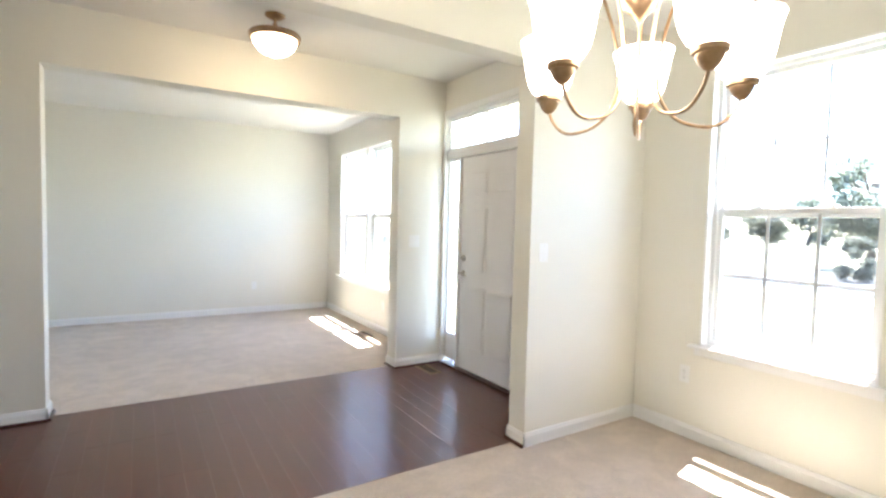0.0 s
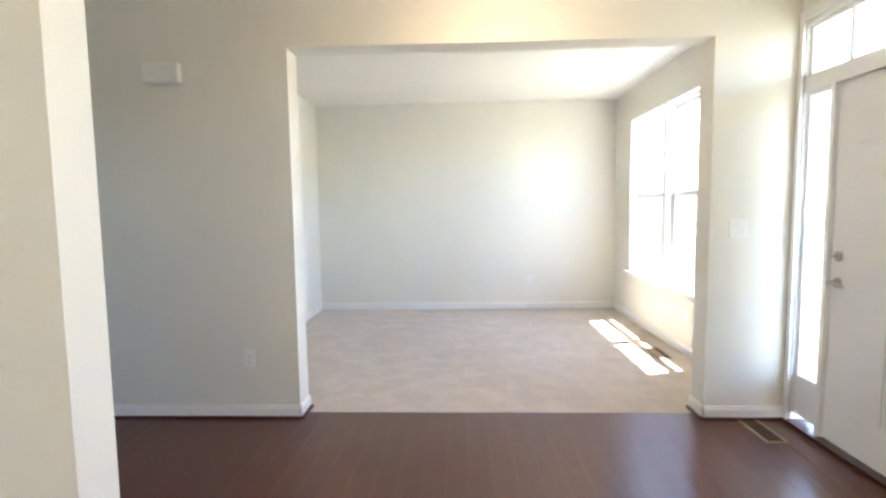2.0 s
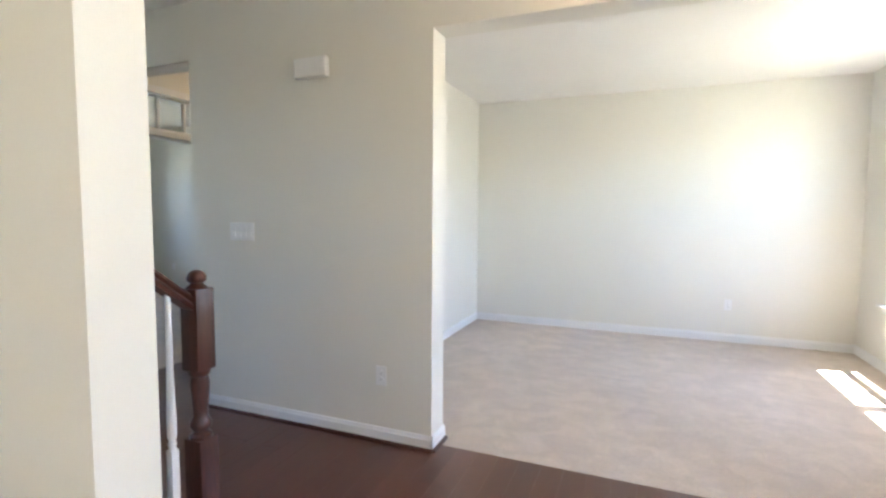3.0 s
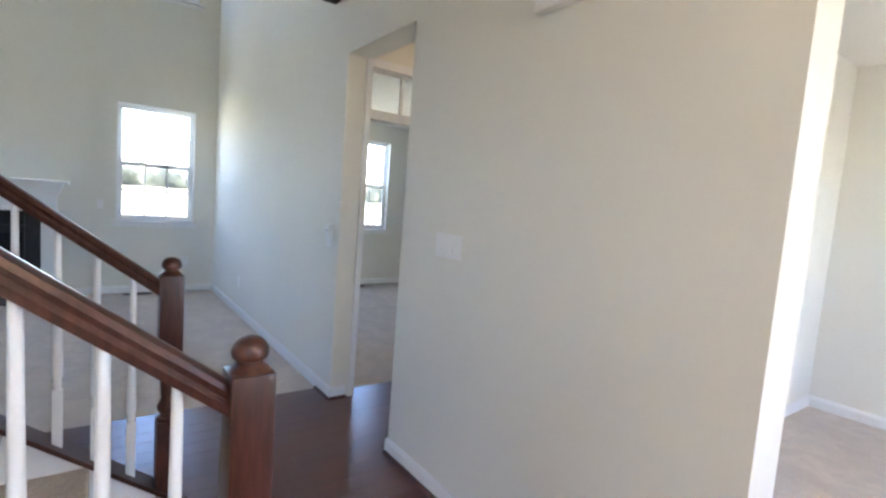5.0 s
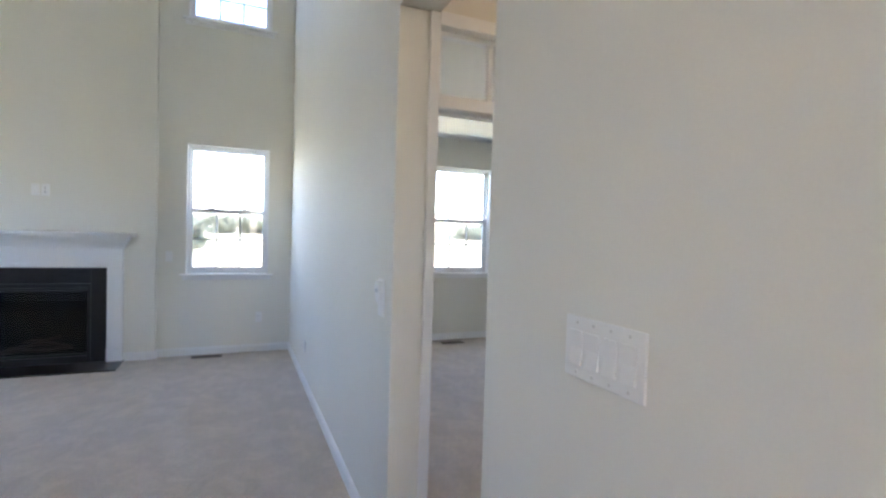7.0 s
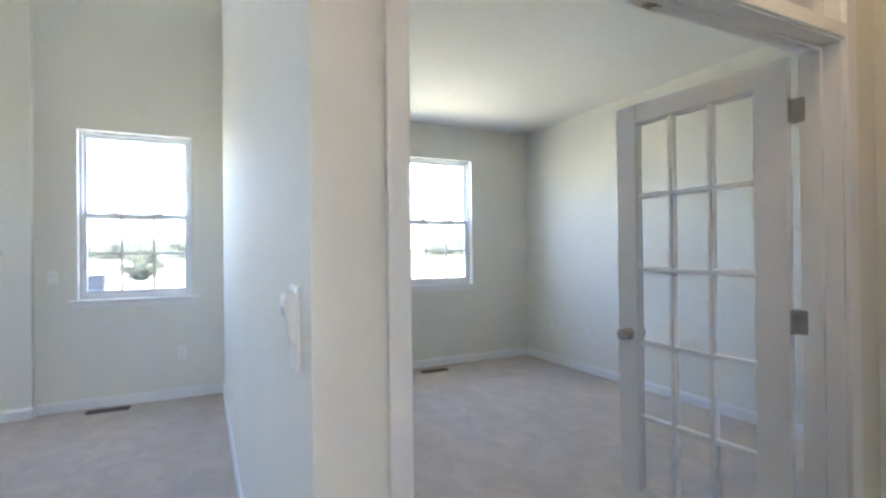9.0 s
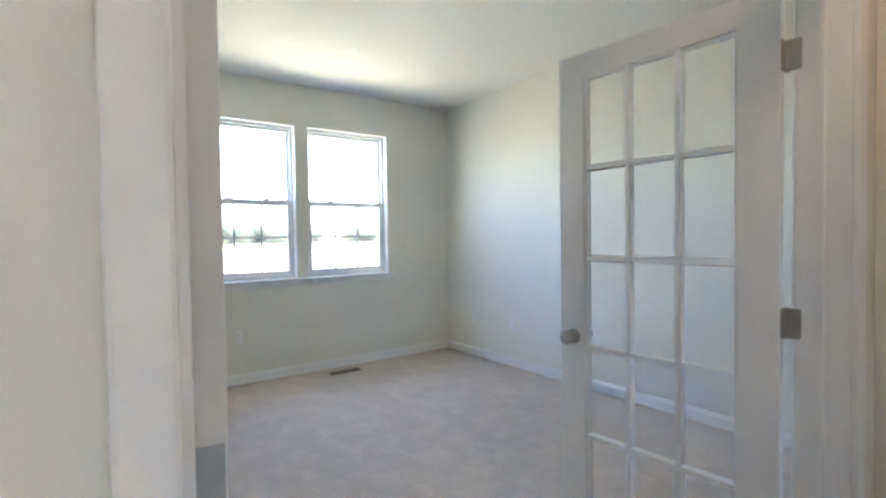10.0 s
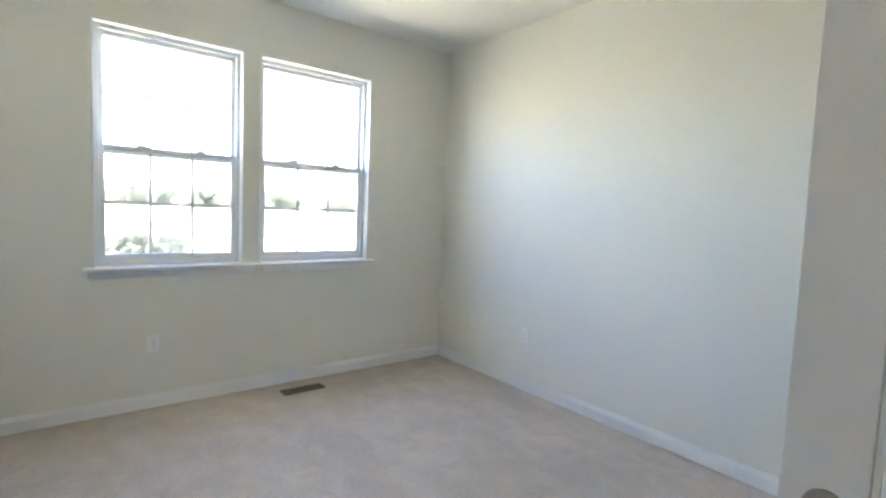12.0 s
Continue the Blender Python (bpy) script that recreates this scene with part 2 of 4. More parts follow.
wall("wall_living_inner", "x", XL - 0.11, XL, 0.18, YL, 0, H1)
# the last two holes are for unseen windows added to brighten the family room
wall("wall_rear", "x", XR - 0.15, XR, -5.12, YO + 0.11, 0, H2,
     [(-1.165, -0.265, 0.95, 2.455), (0.885, 1.77, 0.95, 2.455), (1.88, 2.79, 0.95, 2.455), (-1.165, -0.265, 3.87, 5.0), (-4.775, -3.875, 0.95, 2.455), (-4.775, -3.875, 3.87, 5.0)])
wall("wall_office_far", "y", YO, YO + 0.11, XR, DW1, 0, H1)
wall("wall_office_door", "x", DW0, DW1, 0.11, YO, 0, H1, [(0.173, 1.779, 0, 2.42)])
wall("wall_vestibule_far", "y", 1.99, 2.10, DW1, VX, 0, H1, [(-2.62, -1.90, 0, 2.05)])
wall("wall_vestibule_side", "x", VX, VX + 0.11, 0.18, 2.10, 0, H1)
# hole for an unseen window that was added as a daylight source
wall("wall_family_side", "y", -5.12, -5.0, XR, -0.34, 0, H2, [(-5.9, -4.7, 0.95, 2.455)])
wall("wall_stair_side", "x", -0.45, -0.34, -5.0, PY0, 0, H2)
wall("wall_dining_back", "y", -5.71, -5.60, -0.34, XD, 0, H1)
wall("wall_dining_inner", "x", -0.45, -0.34, -5.60, -5.12, 0, H1)
wall("wall_overlook", "x", -3.0, -2.88, -5.0, 0.0, H1, H2)
wall("wall_stairwell", "x", -1.84, -1.72, -5.0, -2.2, H1, H2)
wall("wall_stairwell_end", "y", -2.2, -2.08, -1.84, -0.34, H1, H2)

for nm, dims in (("ceiling_foyer", (-3.0, -2.2, H1, XD + 0.15, 0.0, H1 + 0.12)), ("ceiling_passage", (-3.0, -5.0, H1, -1.72, -2.2, H1 + 0.12)),
                 ("ceiling_dining", (-0.34, -5.71, H1, XD + 0.15, -2.2, H1 + 0.12)), ("ceiling_living", (XL - 0.11, 0.18, H1 - 0.025, XF + 0.15, YL + 0.11, H1 + 0.12)),
                 ("ceiling_office", (XR, 0.11, H1, DW1, YO + 0.11, H1 + 0.12)), ("ceiling_vestibule", (DW1, 0.0, H1, XL - 0.11, 2.2, H1 + 0.12)),
                 ("ceiling_family", (XR - 0.15, -5.12, H2, -2.88, 0.11, H2 + 0.12)), ("ceiling_stairwell", (-1.84, -5.12, H2, -0.34, -2.08, H2 + 0.12))):
    slab(nm, CEIL, "white painted drywall ceiling", "ceiling", *dims)

# carpets, laid level with the planks
slab("floor_living", CARPET, "beige cut-pile carpet with vacuum marks", "carpet", XL, 0.10, -0.05, XF, YL, 0.0)
slab("floor_dining", CARPET, "beige cut-pile carpet in the dining room", "carpet", -0.34, -5.60, -0.05, XD, -1.82, 0.0)
slab("floor_family", CARPET, "beige cut-pile carpet in the family room", "carpet", XR, -5.0, -0.05, -2.96, 0.0, 0.0)
slab("floor_office", CARPET, "beige cut-pile carpet in the office", "carpet", XR, 0.11, -0.05, -2.86, YO, 0.0)


# ---- baseboards and mouldings ----
def baseboard(p0, p1, side, shoe=False):
    """A baseboard along p0-p1 on the floor; side is the way it stands out from the wall."""
    (ax, ay), (bx, by) = p0, p1
    nx, ny = side
    for nm, outline, mat, lab in (("baseboard", ((0, 0), (0.013, 0), (0.013, 0.068), (0.008, 0.078), (0.006, 0.088), (0, 0.092)), TRIM, "white painted wooden baseboard"),
                                  ("shoe_moulding", ((0.013, 0), (0.031, 0), (0.029, 0.010), (0.023, 0.017), (0.013, 0.019)), SHOE, "dark cherry shoe moulding under a baseboard")):
        if nm == "shoe_moulding" and not shoe:
            continue
        bm = bmesh.new()
        rows = [[bm.verts.new((x + nx * d, y + ny * d, z)) for d, z in outline] for x, y in ((ax, ay), (bx, by))]
        k = len(outline)
        for i in range(k):
            bm.faces.new((rows[0][i], rows[0][(i + 1) % k], rows[1][(i + 1) % k], rows[1][i]))
        bm.faces.new(rows[0])
        bm.faces.new(rows[1])
        structure(nm, bm, mat, lab, "moulding")


e = 0.013
baseboard((VX, 0), (0 + e, 0), (0, -1), True)
baseboard((0, -e), (0, 0.18 + e), (1, 0), True)
baseboard((2.68 - e, 0), (XF, 0), (0, -1), True)
baseboard((2.68, -e), (2.68, 0.18 + e), (-1, 0), True)
baseboard((XL, 0.18), (0, 0.18), (0, 1))
baseboard((2.68, 0.18), (XF, 0.18), (0, 1))
baseboard((XL, 0.18), (XL, YL), (1, 0))
baseboard((XL, YL), (XF, YL), (0, -1))
baseboard((XF, 0.18), (XF, YL), (-1, 0))
baseboard((OX1 - e, PY0), (XD, PY0), (0, -1))
baseboard((OX1, PY0 - e), (OX1, PY1 + e), (-1, 0), True)
baseboard((OX1 - e, PY1), (XF, PY1), (0, 1), True)
baseboard((XD, -5.6), (XD, PY0), (-1, 0))
baseboard((-0.34, PY0), (OX0 + e, PY0), (0, -1))
baseboard((OX0, PY0 - e), (OX0, PY1 + e), (1, 0), True)
baseboard((-0.45, PY1), (OX0 + e, PY1), (0, 1), True)
baseboard((-0.34, -5.6), (-0.34, PY0), (1, 0))
baseboard((-0.34, -5.6), (XD, -5.6), (0, 1))
baseboard((XF, PY1), (XF, -1.33), (-1, 0), True)
baseboard((XR, 0), (-2.96, 0), (0, -1))
baseboard((-2.96, 0), (DW1 + e, 0), (0, -1), True)
baseboard((DW1, -e), (DW1, 0.115), (1, 0), True)
baseboard((XR, -1.45), (XR, 0), (1, 0))
baseboard((XR, -5.0), (XR, -3.59), (1, 0))
baseboard((XR, -5.0), (-2.96, -5.0), (0, 1))
baseboard((XR, 0.11), (XR, YO), (1, 0))
baseboard((XR, YO), (DW0, YO), (0, -1))
baseboard((XR, 0.11), (DW0, 0.11), (0, 1))
baseboard((DW0, 1.835), (DW0, YO), (-1, 0))
baseboard((VX, -e), (VX, 1.99), (-1, 0), True)
baseboard((DW1, 1.835), (DW1, 1.99), (1, 0), True)


# ---- windows: white vinyl double-hung sashes in drywall returns ----
def ring(bm, x0, x1, y0, y1, z0, z1, w, wb=None):
    wb = wb or w
    box(bm, x0, y0, z0, x1, y0 + w, z1, 0.003)
    box(bm, x0, y1 - w, z0, x1, y1, z1, 0.003)
    box(bm, x0, y0 + w, z0, x1, y1 - w, z0 + wb, 0.003)
    box(bm, x0, y0 + w, z1 - w, x1, y1 - w, z1, 0.003)


def hung_window(owner, xi, s, y0, y1, z0, z1):
    """One double-hung unit between y0..y1, z0..z1; xi is the room side of its frame, s the way out."""
    zm = (z0 + z1) / 2 - 0.01
    bm = bmesh.new()
    ring(bm, xi, xi + s * 0.075, y0, y1, z0, z1, 0.035)
    fr = part("window_frame", bm, VINYL, owner)
    for nm, a, b, x in (("lower_sash", z0 + 0.03, zm + 0.028, xi + s * 0.012), ("upper_sash", zm - 0.028, z1 - 0.03, xi + s * 0.042)):
        bm = bmesh.new()
        ring(bm, x, x + s * 0.028, y0 + 0.028, y1 - 0.028, a, b, 0.036, 0.042)
        sash = part(nm, bm, VINYL, owner)
        bm = bmesh.new()
        box(bm, x + s * 0.013, y0 + 0.06, a + 0.03, x + s * 0.016, y1 - 0.06, b - 0.03)
        pane = part("pane", bm, GLASS, sash)
        pane.visible_shadow = False
        ya, yb, za, zb = y0 + 0.064, y1 - 0.064, a + 0.042, b - 0.036
        for k in (1, 2):
            yy = ya + (yb - ya) * k / 3
            bm = bmesh.new()
            box(bm, x + s * 0.018, yy - 0.009, za, x + s * 0.024, yy + 0.009, zb)
            part("grille_bar", bm, GRILLE, sash)
        bm = bmesh.new()
        zz = (za + zb) / 2
        box(bm, x + s * 0.0182, ya, zz - 0.009, x + s * 0.0238, yb, zz + 0.009)
        part("grille_bar", bm, GRILLE, sash)
    bm = bmesh.new()
    ring(bm, xi + s * 0.0765, xi + s * 0.0845, y0 + 0.03, y1 - 0.03, z0 + 0.03, zm + 0.01, 0.014)
    screen = part("insect_screen", bm, VINYL, owner)
    bm = bmesh.new()
    box(bm, xi + s * 0.080, y0 + 0.04, z0 + 0.04, xi + s * 0.0805, y1 - 0.04, zm)
    part("mesh", bm, SCREEN, screen, "fine dark insect mesh")
    for k in (0.3, 0.7):
        yy = y0 + (y1 - y0) * k
        bm = bmesh.new()
        box(bm, xi - s * 0.002, yy - 0.028, zm + 0.028, xi + s * 0.03, yy + 0.028, zm + 0.042, 0.003)
        lathe(bm, ((0.010, zm + 0.042), (0.010, zm + 0.050), (0.004, zm + 0.052)), xi + s * 0.012, yy, 10)
        part("sash_lock", bm, VINYL, owner)


def window(name, xw, s, y0, y1, z0, z1, units=1, label="", stool=None, at=None):
    """xw: the wall's room face, s: the way out. Frame set back in the wall, with a stool and apron."""
    own = thing(name, label or "white vinyl double-hung window with thin grilles", "window", at, kind="structure")
    xi = xw + s * 0.065
    w = (y1 - y0) / units
    for k in range(units):
        hung_window(own, xi, s, y0 + k * w + 0.002, y0 + (k + 1) * w - 0.002, z0 + 0.002, z1 - 0.002)
    bm = bmesh.new()
    box(bm, xw - s * 0.003, y0 + 0.0005, z0 + 0.002, xi - s * 0.0005, y0 + 0.013, z1 - 0.0005, 0.002)
    box(bm, xw - s * 0.003, y1 - 0.013, z0 + 0.002, xi - s * 0.0005, y1 - 0.0005, z1 - 0.0005, 0.002)
    box(bm, xw - s * 0.003, y0 + 0.013, z1 - 0.013, xi - s * 0.0005, y1 - 0.013, z1 - 0.0005, 0.002)
    part("jamb_liner", bm, TRIM, own)
    for k in range(1, units):
        bm = bmesh.new()
        box(bm, xw - s * 0.002, y0 + k * w - 0.03, z0 + 0.002, xi - s * 0.0005, y0 + k * w + 0.03, z1 - 0.014, 0.003)
        part("mullion", bm, TRIM, own)
    st = stool or (y0, y1)
    bm = bmesh.new()
    box(bm, xw - s * 0.055, st[0] - 0.055, z0 - 0.020, xw - s * 0.001, st[1] + 0.055, z0 + 0.001, 0.006)
    box(bm, xw - s * 0.002, y0 + 0.001, z0 - 0.002, xi + s * 0.004, y1 - 0.001, z0 + 0.0015)
    part("window_stool", bm, TRIM, own)
    bm = bmesh.new()
    box(bm, xw - s * 0.014, st[0] - 0.03, z0 - 0.072, xw - s * 0.001, st[1] + 0.03, z0 - 0.021, 0.004)
    part("apron", bm, TRIM, own)
    return own


window("window_1", XF, 1, 0.96, 2.99, 0.60, 2.45, 2, "twin white vinyl double-hung window above a carpet")
window("window_2", XD, 1, -3.342, -2.402, 0.655, 2.46, 1, "white vinyl double-hung window in sunlight")
window("window_3", XR, -1, -1.165, -0.265, 0.95, 2.455, 1, "white vinyl double-hung window beside a fireplace")
window("window_4", XR, -1, 0.885, 1.77, 0.95, 2.455, 1, "white vinyl double-hung window sharing a long sill", (0.885, 1.822))
window("window_5", XR, -1, 1.88, 2.79, 0.95, 2.455, 1, "white vinyl double-hung window beside its twin", (1.938, 2.79))
window("window_6", XR, -1, -1.165, -0.265, 3.87, 5.0, 1, "high white vinyl window above a lower one")
# windows 7 and 8 are unseen, added as extra daylight for the family room
window("unseen_window_7", XR, -1, -4.775, -3.875, 0.95, 2.455, 1, "unseen white vinyl window added to light the family room")
window("unseen_window_8", XR, -1, -4.775, -3.875, 3.87, 5.0, 1, "high white vinyl window above a lower one")
# window 9 is unseen, added to light the family wall facing it
window("unseen_window_9", 5.0, 1, -5.9, -4.7, 0.95, 2.455, 1, "unseen white vinyl window added in the side wall for light", at=pose(0, 0, 0, 0, 0, -90))


# ---- front door with sidelight and transom ----
def front_door():
    own = thing("door_1", "white six-panel front door, closed, with sidelight and transom", "door", kind="structure")
    x = XF
    bm = bmesh.new()
    for y0, y1, z0, z1 in ((-1.25, -1.215, 0.02, 2.15), (-0.285, -0.247, 0.02, 2.15), (-0.036, -0.021, 0.0, 2.50), (-1.269, -1.25, 0.0, 2.50)):
        box(bm, x + 0.012, y0, z0, x + 0.13, y1, z1, 0.003)
    box(bm, x + 0.012, -1.25, 2.475, x + 0.13, -0.036, 2.515, 0.003)
    box(bm, x + 0.008, -1.25, 2.075, x + 0.13, -0.036, 2.165, 0.003)
    part("door_frame", bm, DOORP, own)
    bm = bmesh.new()
    box(bm, x - 0.016, -0.040, 0.0, x - 0.001, -0.003, 2.50, 0.004)
    box(bm, x - 0.016, -1.325, 0.0, x - 0.001, -1.262, 2.50, 0.004)
    box(bm, x - 0.016, -1.325, 2.501, x - 0.001, -0.003, 2.56, 0.004)
    part("casing", bm, TRIM, own)
    # slab with six raised panels
    bm = bmesh.new()
    box(bm, x + 0.035, -1.213, 0.022, x + 0.078, -0.287, 2.073, 0.002)
    slab_ob = part("door_leaf", bm, DOORP, own)
    for ya, yb in ((-0.705, -0.415), (-1.100, -0.810)):
        for za, zb in ((0.24, 0.84), (0.985, 1.585), (1.70, 1.93)):
            bm = bmesh.new()
            w = 0.022
            prism(bm, ((ya, za), (yb, za), (yb, zb), (ya, zb)), "x", x + 0.0305, x + 0.0352)
            prism(bm, ((ya + w, za + w), (yb - w, za + w), (yb - w, zb - w), (ya + w, zb - w)), "x", x + 0.0245, x + 0.0305)
            bmesh.ops.bevel(bm, geom=bm.edges[:], offset=0.0026, segments=1, affect="EDGES")
            part("panel", bm, DOORP, slab_ob)
    # sidelight
    bm = bmesh.new()
    ring(bm, x + 0.035, x + 0.075, -0.245, -0.038, 0.06, 2.073, 0.018, 0.26)
    side = part("sidelight", bm, DOORP, own)
    bm = bmesh.new()
    box(bm, x + 0.053, -0.23, 0.30, x + 0.057, -0.053, 2.058)
    part("pane", bm, GLASS, side).visible_shadow = False
    # transom of five panes
    bm = bmesh.new()
    ring(bm, x + 0.035, x + 0.075, -1.249, -0.038, 2.167, 2.474, 0.018)
    tr = part("transom", bm, DOORP, own)
    bm = bmesh.new()
    box(bm, x + 0.053, -1.235, 2.18, x + 0.057, -0.05, 2.46)
    part("pane", bm, GLASS, tr).visible_shadow = False
    for yy in (-0.337, -0.635, -0.925):
        bm = bmesh.new()
        box(bm, x + 0.046, yy - 0.012, 2.184, x + 0.064, yy + 0.012, 2.457, 0.002)
        part("grille_bar", bm, DOORP, tr)
    # threshold
    bm = bmesh.new()
    box(bm, x - 0.03, -1.25, 0.0, x + 0.13, -0.036, 0.022, 0.005)
    part("threshold", bm, SHOE, own, "dark wooden threshold")
    # lever handle and deadbolt
    bm = bmesh.new()
    lathe(bm, ((0.030, x + 0.034), (0.030, x + 0.026), (0.014, x + 0.022), (0.011, x - 0.014), (0.011, x - 0.026)), -0.345, 0.955, 18, "x")
    tube(bm, ((x - 0.020, -0.345, 0.955), (x - 0.022, -0.38, 0.957), (x - 0.020, -0.42, 0.950), (x - 0.016, -0.45, 0.944)), 0.009)
    part("lever_handle", bm, NICKEL, own, "satin nickel lever handle", True)
    bm = bmesh.new()
    lathe(bm, ((0.030, x + 0.034), (0.030, x + 0.022), (0.022, x + 0.016), (0.008, x + 0.014), (0.008, x + 0.004)), -0.345, 1.105, 18, "x")
    box(bm, x - 0.004, -0.362, 1.099, x + 0.010, -0.328, 1.111, 0.003)
    part("deadbolt", bm, NICKEL, own, "satin nickel deadbolt", True)


front_door()


# ---- glazed double doors of the office ----
def glazed_leaf(name, hinge, turn, mirror, reach, label):
    """A fifteen-pane leaf; local x runs from the hinge edge, y is its thickness."""
    own = thing(name, label, "door", pose(hinge[0], hinge[1], 0, 0, 0, turn), group="glazed double doors")
    W, T, top = 0.76, 0.035, 2.035
    sw, zt, zb = 0.112, 1.943, 0.198
    bm = bmesh.new()
    box(bm, 0, -T / 2, 0.012, sw, T / 2, top, 0.002)
    box(bm, W - sw, -T / 2, 0.012, W, T / 2, top, 0.002)
    box(bm, sw, -T / 2, zt, W - sw, T / 2, top, 0.002)
    box(bm, sw, -T / 2, 0.012, W - sw, T / 2, zb, 0.002)
    part("leaf_frame", bm, DOORP, own)
    cols = [sw + (W - 2 * sw) * k / 3 for k in range(4)]
    rows = [zb + (zt - zb) * k / 5 for k in range(6)]
    for c in cols[1:3]:
        bm = bmesh.new()
        prism(bm, ((c - 0.012, -0.006), (c - 0.009, -T / 2 + 0.001), (c + 0.009, -T / 2 + 0.001), (c + 0.012, -0.006), (c + 0.012, 0.006), (c + 0.009, T / 2 - 0.001), (c - 0.009, T / 2 - 0.001), (c - 0.012, 0.006)), "z", zb, zt)
        part("muntin", bm, DOORP, own)
    for r in rows[1:5]:
        for c0, c1 in zip(cols, cols[1:]):
            bm = bmesh.new()
            g = 0.004
            prism(bm, ((-0.006, r - 0.012), (-T / 2 + 0.001, r - 0.009), (-T / 2 + 0.001, r + 0.009), (-0.006, r + 0.012), (0.006, r + 0.012), (T / 2 - 0.001, r + 0.009), (T / 2 - 0.001, r - 0.009), (0.006, r - 0.012)), "x", c0 + g, c1 - g)
            part("muntin", bm, DOORP, own)
    for r0, r1 in zip(rows, rows[1:]):
        for c0, c1 in zip(cols, cols[1:]):
            bm = bmesh.new()
            box(bm, c0 + 0.002, -0.002, r0 + 0.002, c1 - 0.002, 0.002, r1 - 0.002)
            part("pane", bm, GLASS, own).visible_shadow = False
    bm = bmesh.new()
    for c0, c1, r0, r1 in ((cols[0], cols[3], rows[0], rows[5]),):
        for s in (-1, 1):
            y0, y1 = (0.004, 0.013) if s > 0 else (-0.013, -0.004)
            box(bm, c0 + 0.001, y0, r0 + 0.001, c0 + 0.010, y1, r1 - 0.001, 0.002)
            box(bm, c1 - 0.010, y0, r0 + 0.001, c1 - 0.001, y1, r1 - 0.001, 0.002)
            box(bm, c0 + 0.010, y0, r0 + 0.001, c1 - 0.010, y1, r0 + 0.010, 0.002)
            box(bm, c0 + 0.010, y0, r1 - 0.010, c1 - 0.010, y1, r1 - 0.001, 0.002)
    part("glazing_bead", bm, DOORP, own)
    for s in (-1, 1):
        bm = bmesh.new()
        lathe(bm, [(r, s * h) for r, h in ((0.030, T / 2), (0.030, T / 2 + 0.006), (0.012, T / 2 + 0.010), (0.010, T / 2 + 0.030), (0.020, T / 2 + 0.036), (0.027, T / 2 + 0.046), (0.027, T / 2 + 0.054), (0.021, T / 2 + 0.062), (0.008, T / 2 + 0.065))], W - 0.062, 0.935, 22, "y")
        part("door_knob", bm, NICKEL, own, "satin nickel door knob", True)
    bm = bmesh.new()
    box(bm, W - 0.0005, -0.012, 0.908, W + 0.0015, 0.012, 0.963, 0.0)
    part("latch_plate", bm, NICKEL, own, "satin nickel latch plate")
    for z in (0.27, 1.072, 1.84):
        f = mirror
        bm = bmesh.new()
        box(bm, -0.0022, f * (T / 2 + 0.002), z - 0.044, 0.0, f * (-T / 2 + 0.004), z + 0.044)
        prism(bm, [(x, z + h) for x, h in ((-0.004, -0.044), (0.026, -0.044), (0.031, -0.039), (0.031, 0.039), (0.026, 0.044), (-0.004, 0.044))], "y", f * (T / 2 + 0.0003), f * (T / 2 + 0.0024))
        prism(bm, [(x, z + h) for x, h in ((-0.008, -0.044), (-0.038, -0.044), (-0.043, -0.039), (-0.043, 0.039), (-0.038, 0.044), (-0.008, 0.044))], "y", f * (reach - 0.0022), f * reach)
        hinge_ob = part("hinge", bm, NICKEL, own, "satin nickel butt hinge")
        for k in range(5):
            bm = bmesh.new()
            lathe(bm, ((0.0062, z - 0.044 + k * 0.0178), (0.0066, z - 0.043 + k * 0.0178), (0.0066, z - 0.0275 + k * 0.0178), (0.0062, z - 0.0265 + k * 0.0178)), -0.006, f * (T / 2 + 0.006), 12)
            part("knuckle", bm, NICKEL, hinge_ob, "", True)
        for x, h in ((-0.030, -0.03), (-0.020, 0.0), (-0.030, 0.03)):
            bm = bmesh.new()
            lathe(bm, [(r, f * (reach - 0.0022) - f * d) for r, d in ((0.0038, 0.0), (0.0030, 0.0009), (0.0008, 0.0011))], x, z + h, 12, "y")
            part("screw", bm, NICKEL, hinge_ob, "", True)
    return own


glazed_leaf("glazed_door", (-2.871, 1.743), 184.0, -1, 0.0185, "white fifteen-pane glazed door standing open on carpet")
glazed_leaf("glazed_door", (-2.871, 0.230), 176.0, 1, 0.0385, "white fifteen-pane glazed door swung open beside its jamb")


